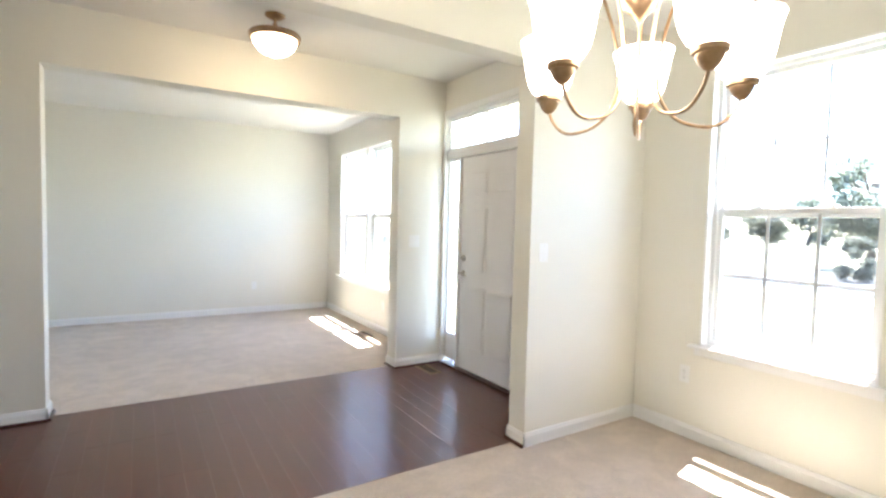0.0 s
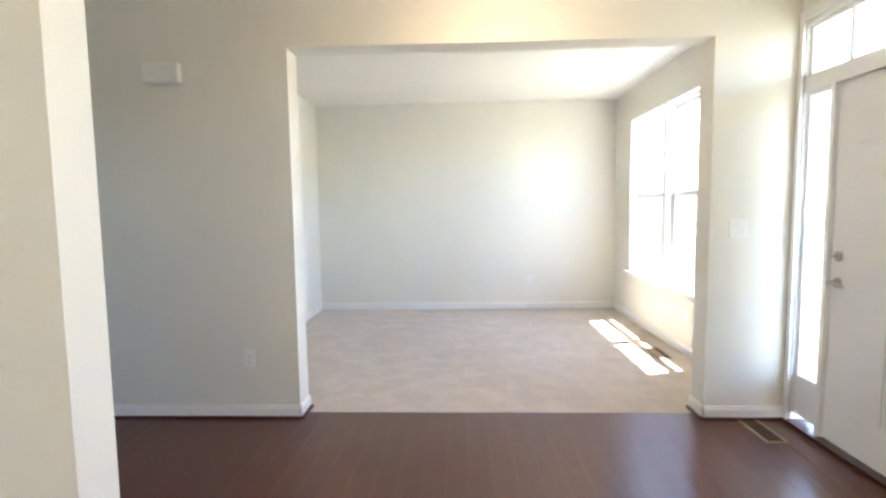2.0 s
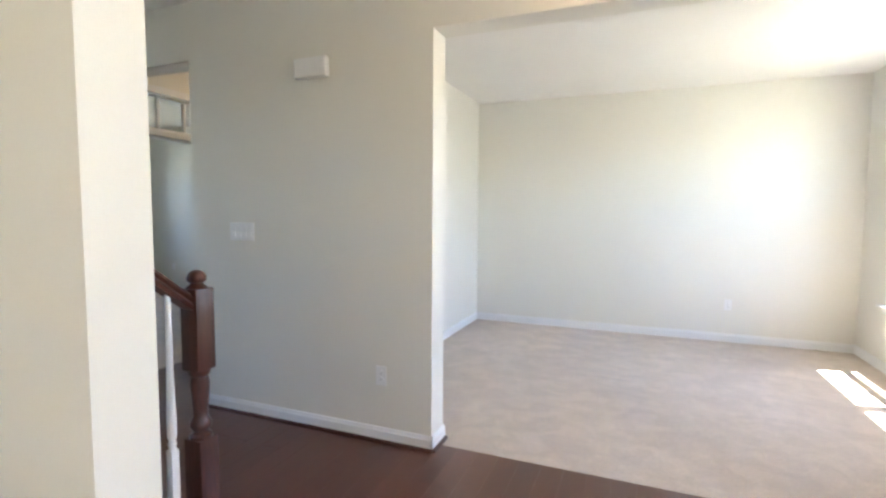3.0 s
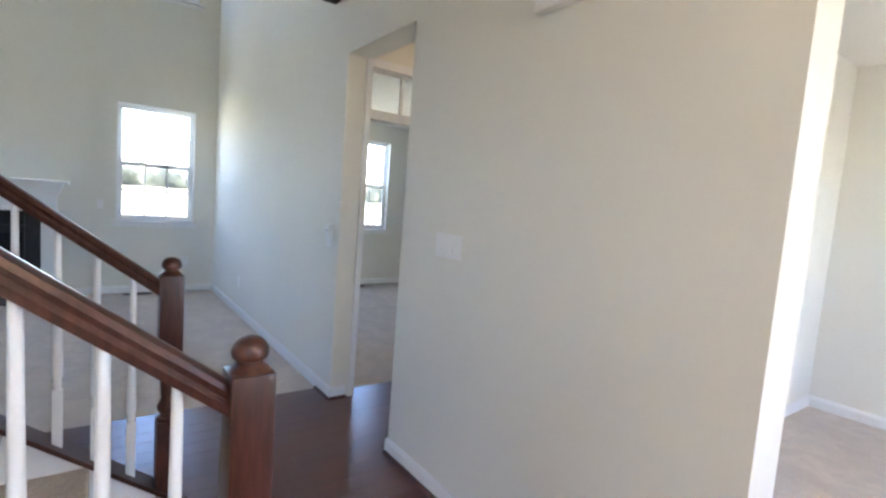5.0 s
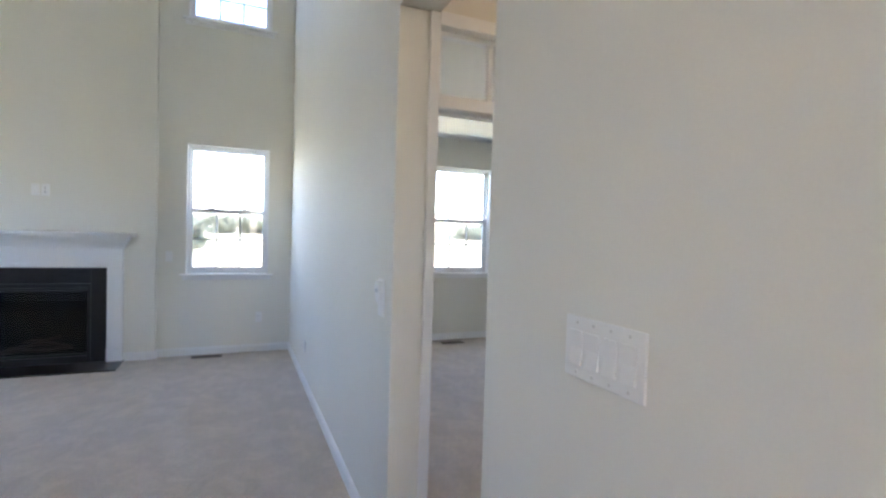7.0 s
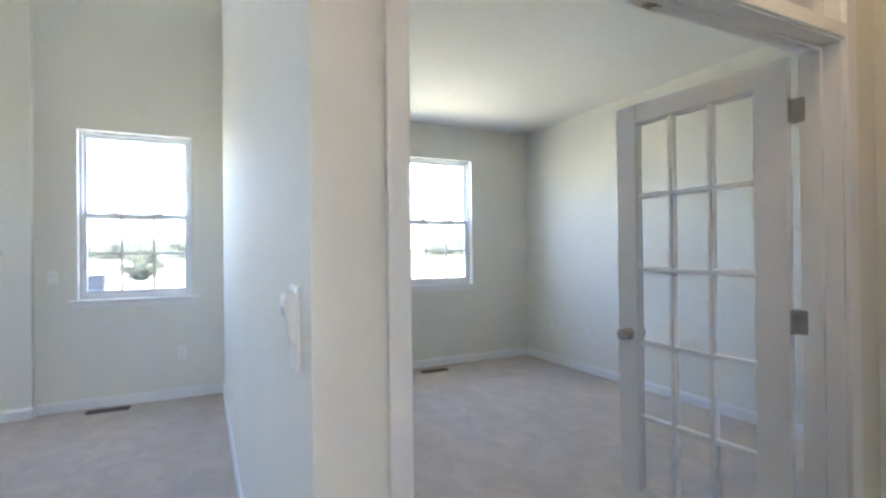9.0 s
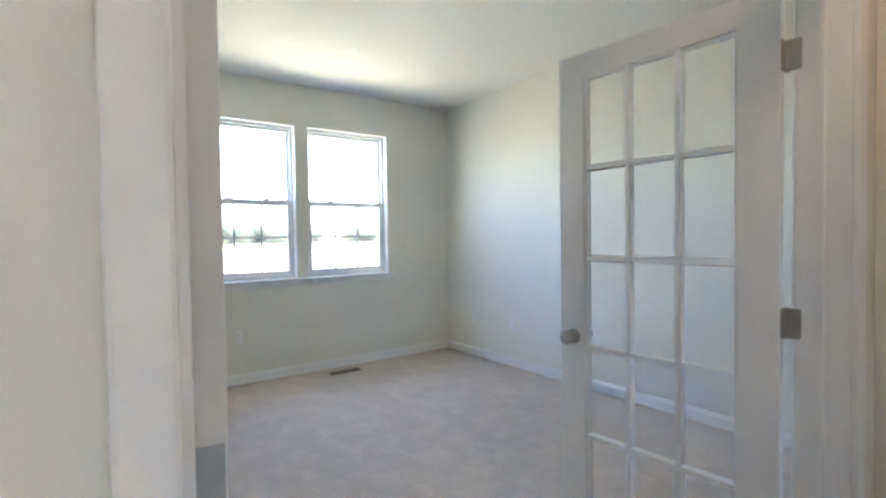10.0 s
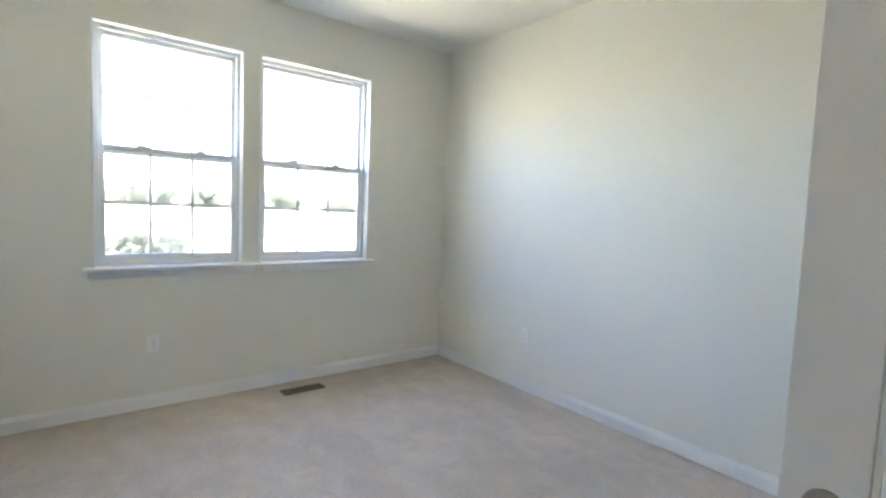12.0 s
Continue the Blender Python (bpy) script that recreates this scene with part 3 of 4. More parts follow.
def office_frame():
    own = thing("door_frame", "white cased opening with a six-pane transom above", "door frame", kind="structure")
    bm = bmesh.new()
    box(bm, DW0 - 0.002, 0.174, 0, DW1 + 0.002, 0.190, 2.42)
    box(bm, DW0 - 0.002, 1.763, 0, DW1 + 0.002, 1.778, 2.42)
    box(bm, DW0 - 0.002, 0.190, 2.405, DW1 + 0.002, 1.763, 2.42)
    box(bm, DW0 - 0.004, 0.190, 2.040, DW1 + 0.004, 1.763, 2.098, 0.003)
    part("jamb", bm, TRIM, own)
    bm = bmesh.new()
    for xa, xb in ((DW1 + 0.001, DW1 + 0.017), (DW0 - 0.017, DW0 - 0.001)):
        lo = 0.138
        box(bm, xa, lo, 0, xb, 0.183, 2.462, 0.005)
        box(bm, xa, 1.771, 0, xb, 1.834, 2.462, 0.005)
        box(bm, xa, 0.183, 2.403, xb, 1.771, 2.462, 0.005)
        box(bm, xa, 0.183, 2.044, xb, 1.771, 2.094, 0.004)
    part("casing", bm, TRIM, own)
    bm = bmesh.new()
    box(bm, -2.79, 0.190, 0, -2.775, 0.201, 2.04)
    box(bm, -2.79, 1.752, 0, -2.775, 1.763, 2.04)
    box(bm, -2.79, 0.201, 2.028, -2.775, 1.752, 2.04)
    part("door_stop", bm, TRIM, own)
    bm = bmesh.new()
    ring(bm, -2.80, -2.765, 0.191, 1.762, 2.099, 2.404, 0.022)
    tr = part("transom", bm, TRIM, own)
    for k in range(6):
        y0, y1 = 0.213 + 1.527 * k / 6, 0.213 + 1.527 * (k + 1) / 6
        if k:
            bm = bmesh.new()
            box(bm, -2.797, y0 - 0.010, 2.121, -2.768, y0 + 0.010, 2.382, 0.003)
            part("muntin", bm, TRIM, tr)
        bm = bmesh.new()
        box(bm, -2.785, y0 + 0.010, 2.121, -2.781, y1 - 0.010, 2.382)
        part("pane", bm, GLASS, tr).visible_shadow = False
    for yy in (0.968,):
        bm = bmesh.new()
        lathe(bm, ((0.012, 2.020), (0.012, 2.026), (0.016, 2.028)), -2.81, yy, 14)
        box(bm, -2.823, yy - 0.028, 2.024, -2.797, yy + 0.028, 2.0275)
        part("ball_catch", bm, NICKEL, own, "satin nickel ball catch", True)


office_frame()


def closet_door():
    own = thing("door_2", "white painted door, closed, in white casing", "door", kind="structure")
    bm = bmesh.new()
    for x0, x1 in ((-2.68, -2.615), (-1.905, -1.872)):
        box(bm, x0, 1.974, 0, x1, 1.989, 2.11, 0.005)
    box(bm, -2.615, 1.974, 2.045, -1.905, 1.989, 2.11, 0.005)
    part("casing", bm, TRIM, own)
    bm = bmesh.new()
    box(bm, -2.617, 2.02, 0.01, -1.903, 2.055, 2.048, 0.002)
    part("door_leaf", bm, DOORP, own)


closet_door()


# ---- fireplace ----
def fireplace():
    bx = -6.95
    wall("wall_chimney", "x", XR, bx, -3.585, -1.452, 0, H2, [(-3.12, -1.92, 0.0, 1.02)], "cream drywall chimney breast above a fireplace")
    baseboard((bx, -1.75), (bx, -1.452 + e), (1, 0))
    baseboard((XR + e, -1.452), (bx + e, -1.452), (0, 1))
    baseboard((bx, -3.585), (bx, -3.29), (1, 0))
    own = thing("fireplace", "white wooden mantel round a black gas fireplace", "fireplace")
    yc, hw = -2.52, 0.62
    for s in (-1, 1):
        bm = bmesh.new()
        y0, y1 = sorted((yc + s * hw, yc + s * (hw + 0.15)))
        box(bm, bx, y0, 0.0, bx + 0.035, y1, 1.03, 0.003)
        box(bm, bx + 0.035, y0 + 0.012, 0.16, bx + 0.05, y1 - 0.012, 1.03, 0.004)
        box(bm, bx + 0.035, y0, 0.0, bx + 0.06, y1, 0.155, 0.005)
        part("pilaster", bm, TRIM, own)
    bm = bmesh.new()
    box(bm, bx, yc - hw - 0.15, 1.031, bx + 0.05, yc + hw + 0.15, 1.24, 0.003)
    box(bm, bx + 0.05, yc - hw - 0.15, 1.045, bx + 0.062, yc + hw + 0.15, 1.075, 0.004)
    part("frieze", bm, TRIM, own)
    bm = bmesh.new()
    for k, (d, z0, z1) in enumerate(((0.065, 1.241, 1.27), (0.09, 1.27, 1.30), (0.12, 1.30, 1.33), (0.15, 1.33, 1.362))):
        box(bm, bx, yc - hw - 0.15 - d * 0.4, z0, bx + d, yc + hw + 0.15 + d * 0.4, z1, 0.006)
    part("cornice", bm, TRIM, own)
    bm = bmesh.new()
    box(bm, bx, yc - hw - 0.27, 1.363, bx + 0.21, yc + hw + 0.27, 1.405, 0.006)
    part("mantel_shelf", bm, TRIM, own)
    bm = bmesh.new()
    y0, y1 = yc - hw + 0.001, yc + hw - 0.001
    box(bm, bx - 0.03, y0, 0.012, bx + 0.014, yc - 0.475, 1.028, 0.002)
    box(bm, bx - 0.03, yc + 0.475, 0.012, bx + 0.014, y1, 1.028, 0.002)
    box(bm, bx - 0.03, yc - 0.474, 0.86, bx + 0.014, yc + 0.474, 1.028, 0.002)
    part("slate_surround", bm, SLATE, own, "black slate surround")
    bm = bmesh.new()
    ring(bm, bx - 0.02, bx + 0.022, yc - 0.474, yc + 0.474, 0.014, 0.858, 0.03, 0.07)
    for z in (0.80, 0.775, 0.10):
        box(bm, bx - 0.01, yc - 0.444, z, bx + 0.012, yc + 0.444, z + 0.012)
    part("firebox_frame", bm, BLACKM, own, "black metal firebox frame")
    bm = bmesh.new()
    box(bm, bx - 0.004, yc - 0.444, 0.115, bx, yc + 0.444, 0.77)
    part("fire_glass", bm, FIREGLASS, own, "dark glass front")
    bm = bmesh.new()
    box(bm, -7.02, yc - 0.44, 0.02, -7.0, yc + 0.44, 0.85)
    box(bm, -7.0, yc - 0.46, 0.02, bx - 0.03, yc - 0.44, 0.85)
    box(bm, -7.0, yc + 0.44, 0.02, bx - 0.03, yc + 0.46, 0.85)
    part("firebox", bm, BLACKM, own)
    for k, (ya, yb, z, r, tilt) in enumerate(((-0.30, 0.26, 0.16, 0.022, 0.02), (-0.24, 0.10, 0.21, 0.018, 0.07), (0.02, 0.31, 0.21, 0.019, -0.06), (-0.12, 0.20, 0.27, 0.016, 0.05))):
        bm = bmesh.new()
        tube(bm, [(bx - 0.035 + 0.004 * math.sin(9 * f + k), yc + ya + (yb - ya) * f, z + tilt * (f - 0.5) + 0.01 * math.sin(7 * f + 2 * k)) for f in [i / 7 for i in range(8)]], r, 9)
        part("log", bm, LOGS, own, "grey ceramic log", True)
    bm = bmesh.new()
    box(bm, bx + 0.001, yc - hw - 0.16, 0.0015, bx + 0.42, yc + hw + 0.16, 0.014, 0.004)
    part("hearth", bm, SLATE, own, "black slate hearth laid on carpet")


fireplace()


# ---- staircase with two balustrades ----
SX0, SX1, SY, RISE, RUN = -1.728, -0.518, -1.20, 0.19, 0.245
SLOPE = RISE / RUN


def staircase():
    own = thing("staircase", "carpeted stairs between white closed stringers", "staircase")
    for k in range(14):
        bm = bmesh.new()
        y = SY - k * RUN
        prism(bm, ((y + 0.025, RISE * (k + 1) - 0.012), (y + 0.018, RISE * (k + 1)), (y - RUN, RISE * (k + 1)), (y - RUN, max(0, RISE * k - 0.02)), (y, max(0, RISE * k - 0.02)), (y, RISE * (k + 1) - 0.035), (y + 0.018, RISE * (k + 1) - 0.030)), "x", SX0 + 0.045, SX1 - 0.045)
        part("tread", bm, CARPET, own, "beige carpeted tread")
    for x, yend in ((SX0, -4.6), (SX1, PY1 + 0.001)):
        bm = bmesh.new()
        z_end = 0.16 + SLOPE * (-1.144 - yend)
        prism(bm, ((-1.10, 0.0), (-1.10, 0.145), (-1.144, 0.16), (yend, z_end), (yend, 0.0)), "x", x - 0.042, x + 0.042)
        part("stringer", bm, TRIM, own, "white painted closed stringer")
        bm = bmesh.new()
        prism(bm, ((-1.085, 0.146), (-1.085, 0.165), (-1.15, 0.187), (yend, z_end + 0.024), (yend, z_end + 0.001), (-1.144, 0.162)), "x", x - 0.058, x + 0.058)
        part("stringer_cap", bm, RAILW, own, "dark cherry stringer cap")


staircase()


def newel(parent, x, y):
    bm = bmesh.new()
    w = 0.044
    box(bm, x - w, y - w, 0.0, x + w, y + w, 0.50, 0.004)
    box(bm, x - w, y - w, 0.78, x + w, y + w, 1.108, 0.007)
    lathe(bm, ((0.043, 0.50), (0.043, 0.512), (0.032, 0.520), (0.030, 0.530), (0.040, 0.545), (0.042, 0.560), (0.034, 0.577), (0.028, 0.590), (0.030, 0.62), (0.034, 0.67), (0.037, 0.72), (0.034, 0.742), (0.031, 0.752), (0.041, 0.764), (0.043, 0.78)), x, y, 24)
    lathe(bm, ((0.041, 1.108), (0.038, 1.113), (0.030, 1.119), (0.026, 1.124), (0.025, 1.128), (0.030, 1.131), (0.035, 1.137), (0.037, 1.145), (0.0355, 1.156), (0.030, 1.167), (0.021, 1.175), (0.010, 1.179), (0.003, 1.180)), x, y, 28)
    return part("newel_post", bm, RAILW, parent, "dark cherry newel post with a ball cap", True)


def balustrade(x, yend, first, label):
    own = thing("stair_railing", label, "railing", group="stair railings")
    newel(own, x, -1.155)
    bm = bmesh.new()
    prof = ((-0.028, -0.035), (0.028, -0.035), (0.031, -0.015), (0.024, -0.002), (0.030, 0.012), (0.024, 0.026), (0.010, 0.034), (-0.010, 0.034), (-0.024, 0.026), (-0.030, 0.012), (-0.024, -0.002), (-0.031, -0.015))
    z0 = 1.06
    lo = [bm.verts.new((x + px, -1.198, z0 + pz)) for px, pz in prof]
    hi = [bm.verts.new((x + px, yend, z0 + SLOPE * (-1.198 - yend) + pz)) for px, pz in prof]
    for i in range(len(prof)):
        bm.faces.new((lo[i], lo[(i + 1) % len(prof)], hi[(i + 1) % len(prof)], hi[i]))
    bm.faces.new(lo)
    bm.faces.new(hi)
    part("handrail", bm, RAILW, own, "dark cherry handrail", True)
    y = first
    while y > yend + 0.04:
        zb = 0.165 + SLOPE * (-1.144 - y)
        zt = z0 - 0.03 + SLOPE * (-1.198 - y)
        bm = bmesh.new()
        w = 0.016
        box(bm, x - w, y - w, zb, x + w, y + w, zb + 0.23, 0.003)
        lathe(bm, ((0.015, zb + 0.23), (0.012, zb + 0.24), (0.016, zb + 0.252), (0.012, zb + 0.264), (0.0175, zb + 0.285), (0.017, zb + 0.36), (0.0125, (zb + zt) / 2 + 0.12), (0.0105, zt + 0.01)), x, y, 12)
        part("baluster", bm, TRIM, own, "white turned baluster", True)
        y -= 0.1165


balustrade(SX1, PY1 + 0.002, -1.286, "dark cherry stair railing with white balusters")
balustrade(SX0, -4.4, -1.285, "dark cherry stair railing with white balusters beside the hall")


# ---- lamps ----
def foyer_lamp(x, y, shade, label):
    own = thing("ceiling_lamp", label, "ceiling lamp")
    bm = bmesh.new()
    lathe(bm, ((0.068, H1 - 0.001), (0.066, H1 - 0.012), (0.045, H1 - 0.026), (0.016, H1 - 0.034), (0.010, H1 - 0.05), (0.016, H1 - 0.058), (0.016, H1 - 0.068), (0.009, H1 - 0.076), (0.009, H1 - 0.16)), x, y, 26)
    part("canopy", bm, BRONZE, own, "antique brass canopy", True)
    bm = bmesh.new()
    lathe(bm, ((0.150, 2.672), (0.166, 2.672), (0.172, 2.682), (0.166, 2.694), (0.176, 2.704), (0.170, 2.716), (0.150, 2.716)), x, y, 40)
    part("rim", bm, BRONZE, own, "antique brass rim", True)
    bm = bmesh.new()
    lathe(bm, ((0.012, 2.572), (0.05, 2.577), (0.085, 2.590), (0.115, 2.612), (0.135, 2.640), (0.148, 2.672), (0.150, 2.700)), x, y, 40)
    part("shade", bm, shade, own, "glowing alabaster glass bowl", True)
    bm = bmesh.new()
    lathe(bm, ((0.003, 2.546), (0.008, 2.551), (0.006, 2.558), (0.013, 2.565), (0.016, 2.572)), x, y, 14)
    part("finial", bm, BRONZE, own, "", True)


foyer_lamp(1.368, -0.66, SHADE, "lit bowl ceiling lamp with brass rim")
foyer_lamp(-2.29, 1.1, DIMSHADE, "dim bowl ceiling lamp outside the office")


def chandelier(cx, cy):
    def hung(profile, wide=0.95):
        """The profile at the height at which the lamp hangs."""
        return [(r * wide, 1.668 + (z - 1.767) * 0.93) for r, z in profile]

    own = thing("chandelier", "lit five-arm antique brass chandelier with frosted glass shades", "chandelier")
    bm = bmesh.new()
    lathe(bm, hung(((0.002, 1.767), (0.007, 1.80), (0.004, 1.83), (0.0035, 2.07), (0.012, 2.085), (0.022, 2.098), (0.050, 2.12), (0.056, 2.135), (0.046, 2.155), (0.030, 2.19), (0.018, 2.25), (0.022, 2.31), (0.012, 2.36), (0.006, 2.40))), cx, cy, 26)
    part("column", bm, BRONZE, own, "", True)
    bm = bmesh.new()
    lathe(bm, ((0.006, H1 - 0.05), (0.03, H1 - 0.04), (0.06, H1 - 0.02), (0.065, H1 - 0.001)), cx, cy, 24)
    part("canopy", bm, BRONZE, own, "", True)
    bm = bmesh.new()
    for k in range(13):
        z = 2.245 + k * 0.043
        pts = []
        for i in range(13):
            a = 2 * math.pi * i / 12
            u, v = 0.009 * math.cos(a), 0.027 * math.sin(a)
            pts.append((cx + (u if k % 2 else 0), cy + (0 if k % 2 else u), z + 0.022 + v))
        tube(bm, pts, 0.0025, 6)
    part("chain", bm, BRONZE, own)
    for k in range(5):
        a = radians(-110.3 + 72 * k)
        ca, sa = math.cos(a), math.sin(a)

        def at(r, z):
            r, z = hung(((r, z),))[0]
            return (cx + r * ca, cy + r * sa, z)
        ctrl = ((0.045, 2.17), (0.105, 2.26), (0.112, 2.20), (0.075, 2.08), (0.052, 1.96), (0.062, 1.87), (0.105, 1.815), (0.165, 1.795), (0.215, 1.80), (0.252, 1.835), (0.268, 1.875))
        pts = []
        for i in range(len(ctrl) - 1):
            p = [ctrl[max(0, i - 1)], ctrl[i], ctrl[i + 1], ctrl[min(len(ctrl) - 1, i + 2)]]
            for f in (0, 0.25, 0.5, 0.75):
                pts.append(at(*[0.5 * (2 * p[1][q] + (p[2][q] - p[0][q]) * f + (2 * p[0][q] - 5 * p[1][q] + 4 * p[2][q] - p[3][q]) * f * f + (3 * p[1][q] - p[0][q] - 3 * p[2][q] + p[3][q]) * f ** 3) for q in (0, 1)]))
        pts.append(at(*ctrl[-1]))
        bm = bmesh.new()
        tube(bm, pts, 0.0044, 8)
        arm = part("arm", bm, BRONZE, own, "", True)
        x, y, _ = at(0.269, 0)
        bm = bmesh.new()
        lathe(bm, hung(((0.006, 1.865), (0.013, 1.869), (0.022, 1.880), (0.029, 1.895), (0.030, 1.901), (0.038, 1.905), (0.039, 1.916), (0.034, 1.920), (0.020, 1.922))), x, y, 22)
        part("cup", bm, BRONZE, arm, "", True)
        bm = bmesh.new()
        lathe(bm, hung(((0.034, 1.922), (0.050, 1.932), (0.063, 1.955), (0.071, 1.985), (0.076, 2.020), (0.082, 2.055), (0.091, 2.085), (0.087, 2.084), (0.074, 2.045), (0.066, 1.985), (0.048, 1.940))), x, y, 28)
        part("shade", bm, SHADE2, arm, "glowing frosted glass shade", True)


chandelier(1.647, -3.41)


# ---- wall plates, chime and floor vents ----
def plate(name, label, category, at, gangs, style):
    """A plate on a wall; local x along the wall, z up, y out of the wall towards -y."""
    own = thing(name, label, category, at)
    w = 0.070 + 0.046 * (gangs - 1)
    bm = bmesh.new()
    box(bm, -w / 2, -0.006, -0.060, w / 2, -0.0002, 0.060, 0.0025)
    part("cover_plate", bm, PLATE, own)
    for k in range(gangs):
        x = (k - (gangs - 1) / 2) * 0.046
        for z in (-0.048, 0.048) if style != "outlet" else (0.0,):
            bm = bmesh.new()
            lathe(bm, ((0.0034, -0.0058), (0.0030, -0.0069), (0.0008, -0.0072)), x, z, 10, "y")
            part("screw", bm, SCREWM, own, "small plate screw")
        if style == "rocker":
            bm = bmesh.new()
            prism(bm, ((-0.0055, -0.033), (-0.011, -0.033), (-0.0065, 0.0), (-0.0085, 0.033), (-0.0055, 0.033)), "x", x - 0.0165, x + 0.0165)
            part("rocker", bm, PLATE, own)
        elif style == "toggle":
            bm = bmesh.new()
            box(bm, x - 0.0055, -0.0075, -0.013, x + 0.0055, -0.0055, 0.013)
            prism(bm, ((-0.007, -0.004), (-0.018, 0.004), (-0.018, 0.010), (-0.007, 0.008)), "x", x - 0.004, x + 0.004)
            part("toggle", bm, PLATE, own)
        else:
            for z in (-0.020, 0.020):
                bm = bmesh.new()
                lathe(bm, ((0.0165, -0.0055), (0.0165, -0.0085)), x, z, 18, "y")
                part("receptacle", bm, PLATE, own)
                # dark raised bars stand in for the shade inside the slots
                bm = bmesh.new()
                box(bm, x - 0.008, -0.0090, z - 0.002, x - 0.006, -0.0084, z + 0.007)
                box(bm, x + 0.006, -0.0090, z - 0.002, x + 0.008, -0.0084, z + 0.006)
                box(bm, x - 0.002, -0.0090, z - 0.010, x + 0.002, -0.0084, z - 0.006)
                part("slot_shadow", bm, HOLE_SHADOW, own)
    return own


def on_y(x, z, y=0.0):
    return pose(x, y, z)


def on_xplus(x, y, z):
    return pose(x, y, z, 0, 0, 90)


def on_xminus(x, y, z):
    return pose(x, y, z, 0, 0, -90)


plate("light_switch", "white four-gang rocker switch on a cream wall", "switch", on_y(-1.41, 1.275), 4, "rocker")
plate("light_switch", "white two-gang switch beside the front door", "switch", on_y(2.86, 1.25), 2, "rocker")
plate("light_switch", "white single switch on the dining wall", "switch", on_y(2.775, 1.26, PY0), 1, "rocker")


def thermostat(x, z):
    own = thing("thermostat", "white plastic thermostat near a wall corner", "thermostat", on_y(x, z))
    bm = bmesh.new()
    box(bm, -0.045, -0.008, -0.085, 0.045, -0.0003, 0.085, 0.002)
    part("back_plate", bm, PLATE, own)
    bm = bmesh.new()
    prism(bm, ((-0.008, -0.03), (-0.020, -0.026), (-0.030, 0.050), (-0.026, 0.072), (-0.008, 0.075)), "x", -0.038, 0.038)
    bmesh.ops.bevel(bm, geom=bm.edges[:], offset=0.003, segments=2, affect="EDGES")
    part("cover", bm, PLATE, own)
    bm = bmesh.new()
    box(bm, -0.020, -0.0292, 0.025, 0.020, -0.0255, 0.042)
    part("display", bm, GRILLE, own, "grey display")


thermostat(-2.875, 1.19)
plate("wall_outlet", "white outlet low on the hall wall", "outlet", on_y(-0.334, 0.415), 1, "outlet")
plate("wall_outlet", "white outlet low on the family room wall", "outlet", on_y(-5.50, 0.38), 1, "outlet")
plate("wall_outlet", "white outlet and cable plate above the mantel", "outlet", on_xplus(-6.95, -2.445, 1.83), 1, "outlet")
plate("blank_plate", "white cable plate above the mantel", "outlet", on_xplus(-6.95, -2.53, 1.83), 1, "toggle")
plate("light_switch", "white switch beside the fireplace window", "switch", on_xplus(XR, -1.33, 1.15), 1, "rocker")
plate("wall_outlet", "white outlet under the office windows", "outlet", on_xplus(XR, 1.20, 0.435), 1, "outlet")
plate("wall_outlet", "white outlet on the office side wall", "outlet", on_y(-5.92, 0.433, YO), 1, "outlet")
plate("wall_outlet", "small white cable plate on the office wall", "outlet", on_y(-6.535, 0.433, YO), 1, "toggle")
plate("wall_outlet", "white outlet under the dining window", "outlet", on_xminus(XD, -2.31, 0.435), 1, "outlet")
plate("wall_outlet", "white outlet under the living room window", "outlet", on_xminus(XF, 1.407, 0.36), 1, "outlet")
plate("wall_outlet", "white outlet low on the family room's rear wall", "outlet", on_xplus(XR, -0.36, 0.42), 1, "outlet")


plate("wall_outlet", "white outlet on the living room's far wall", "outlet", on_y(2.04, 0.415, YL), 1, "outlet")


def door_chime(x0, x1, z0, z1):
    own = thing("door_chime", "white plastic door chime high on the wall", "door chime")
    bm = bmesh.new()
    box(bm, x0, -0.048, z0, x1, -0.0005, z1, 0.008)
    part("cover", bm, PLATE, own)
    for xa in (x0 + 0.012, x1 - 0.020):
        bm = bmesh.new()
        box(bm, xa, -0.051, z0 + 0.012, xa + 0.008, -0.047, z1 - 0.012, 0.0015)
        part("grille", bm, PLATE, own)


door_chime(-0.925, -0.69, 2.235, 2.355)


def floor_vent(x, y, w, d, turn, label, rim=VENTM):
    own = thing("floor_vent", label, "vent", pose(x, y, 0.0005, 0, 0, turn), group="floor vents")
    bm = bmesh.new()
    box(bm, -w / 2, -d / 2, 0, w / 2, -d / 2 + 0.018, 0.006, 0.002)
    box(bm, -w / 2, d / 2 - 0.018, 0, w / 2, d / 2, 0.006, 0.002)
    box(bm, -w / 2, -d / 2 + 0.018, 0, -w / 2 + 0.018, d / 2 - 0.018, 0.006, 0.002)
    box(bm, w / 2 - 0.018, -d / 2 + 0.018, 0, w / 2, d / 2 - 0.018, 0.006, 0.002)
    part("frame", bm, rim, own)
    # thin dark sheet coloured as the shade below the slats
    bm = bmesh.new()
    box(bm, -w / 2 + 0.01, -d / 2 + 0.01, 0, w / 2 - 0.01, d / 2 - 0.01, 0.001)
    part("duct_shadow", bm, HOLE_SHADOW, own)
    k = -w / 2 + 0.028
    while k < w / 2 - 0.02:
        bm = bmesh.new()
        box(bm, k - 0.003, -d / 2 + 0.018, 0.001, k + 0.003, d / 2 - 0.018, 0.005)
        part("slat", bm, VENTM, own)
        k += 0.016


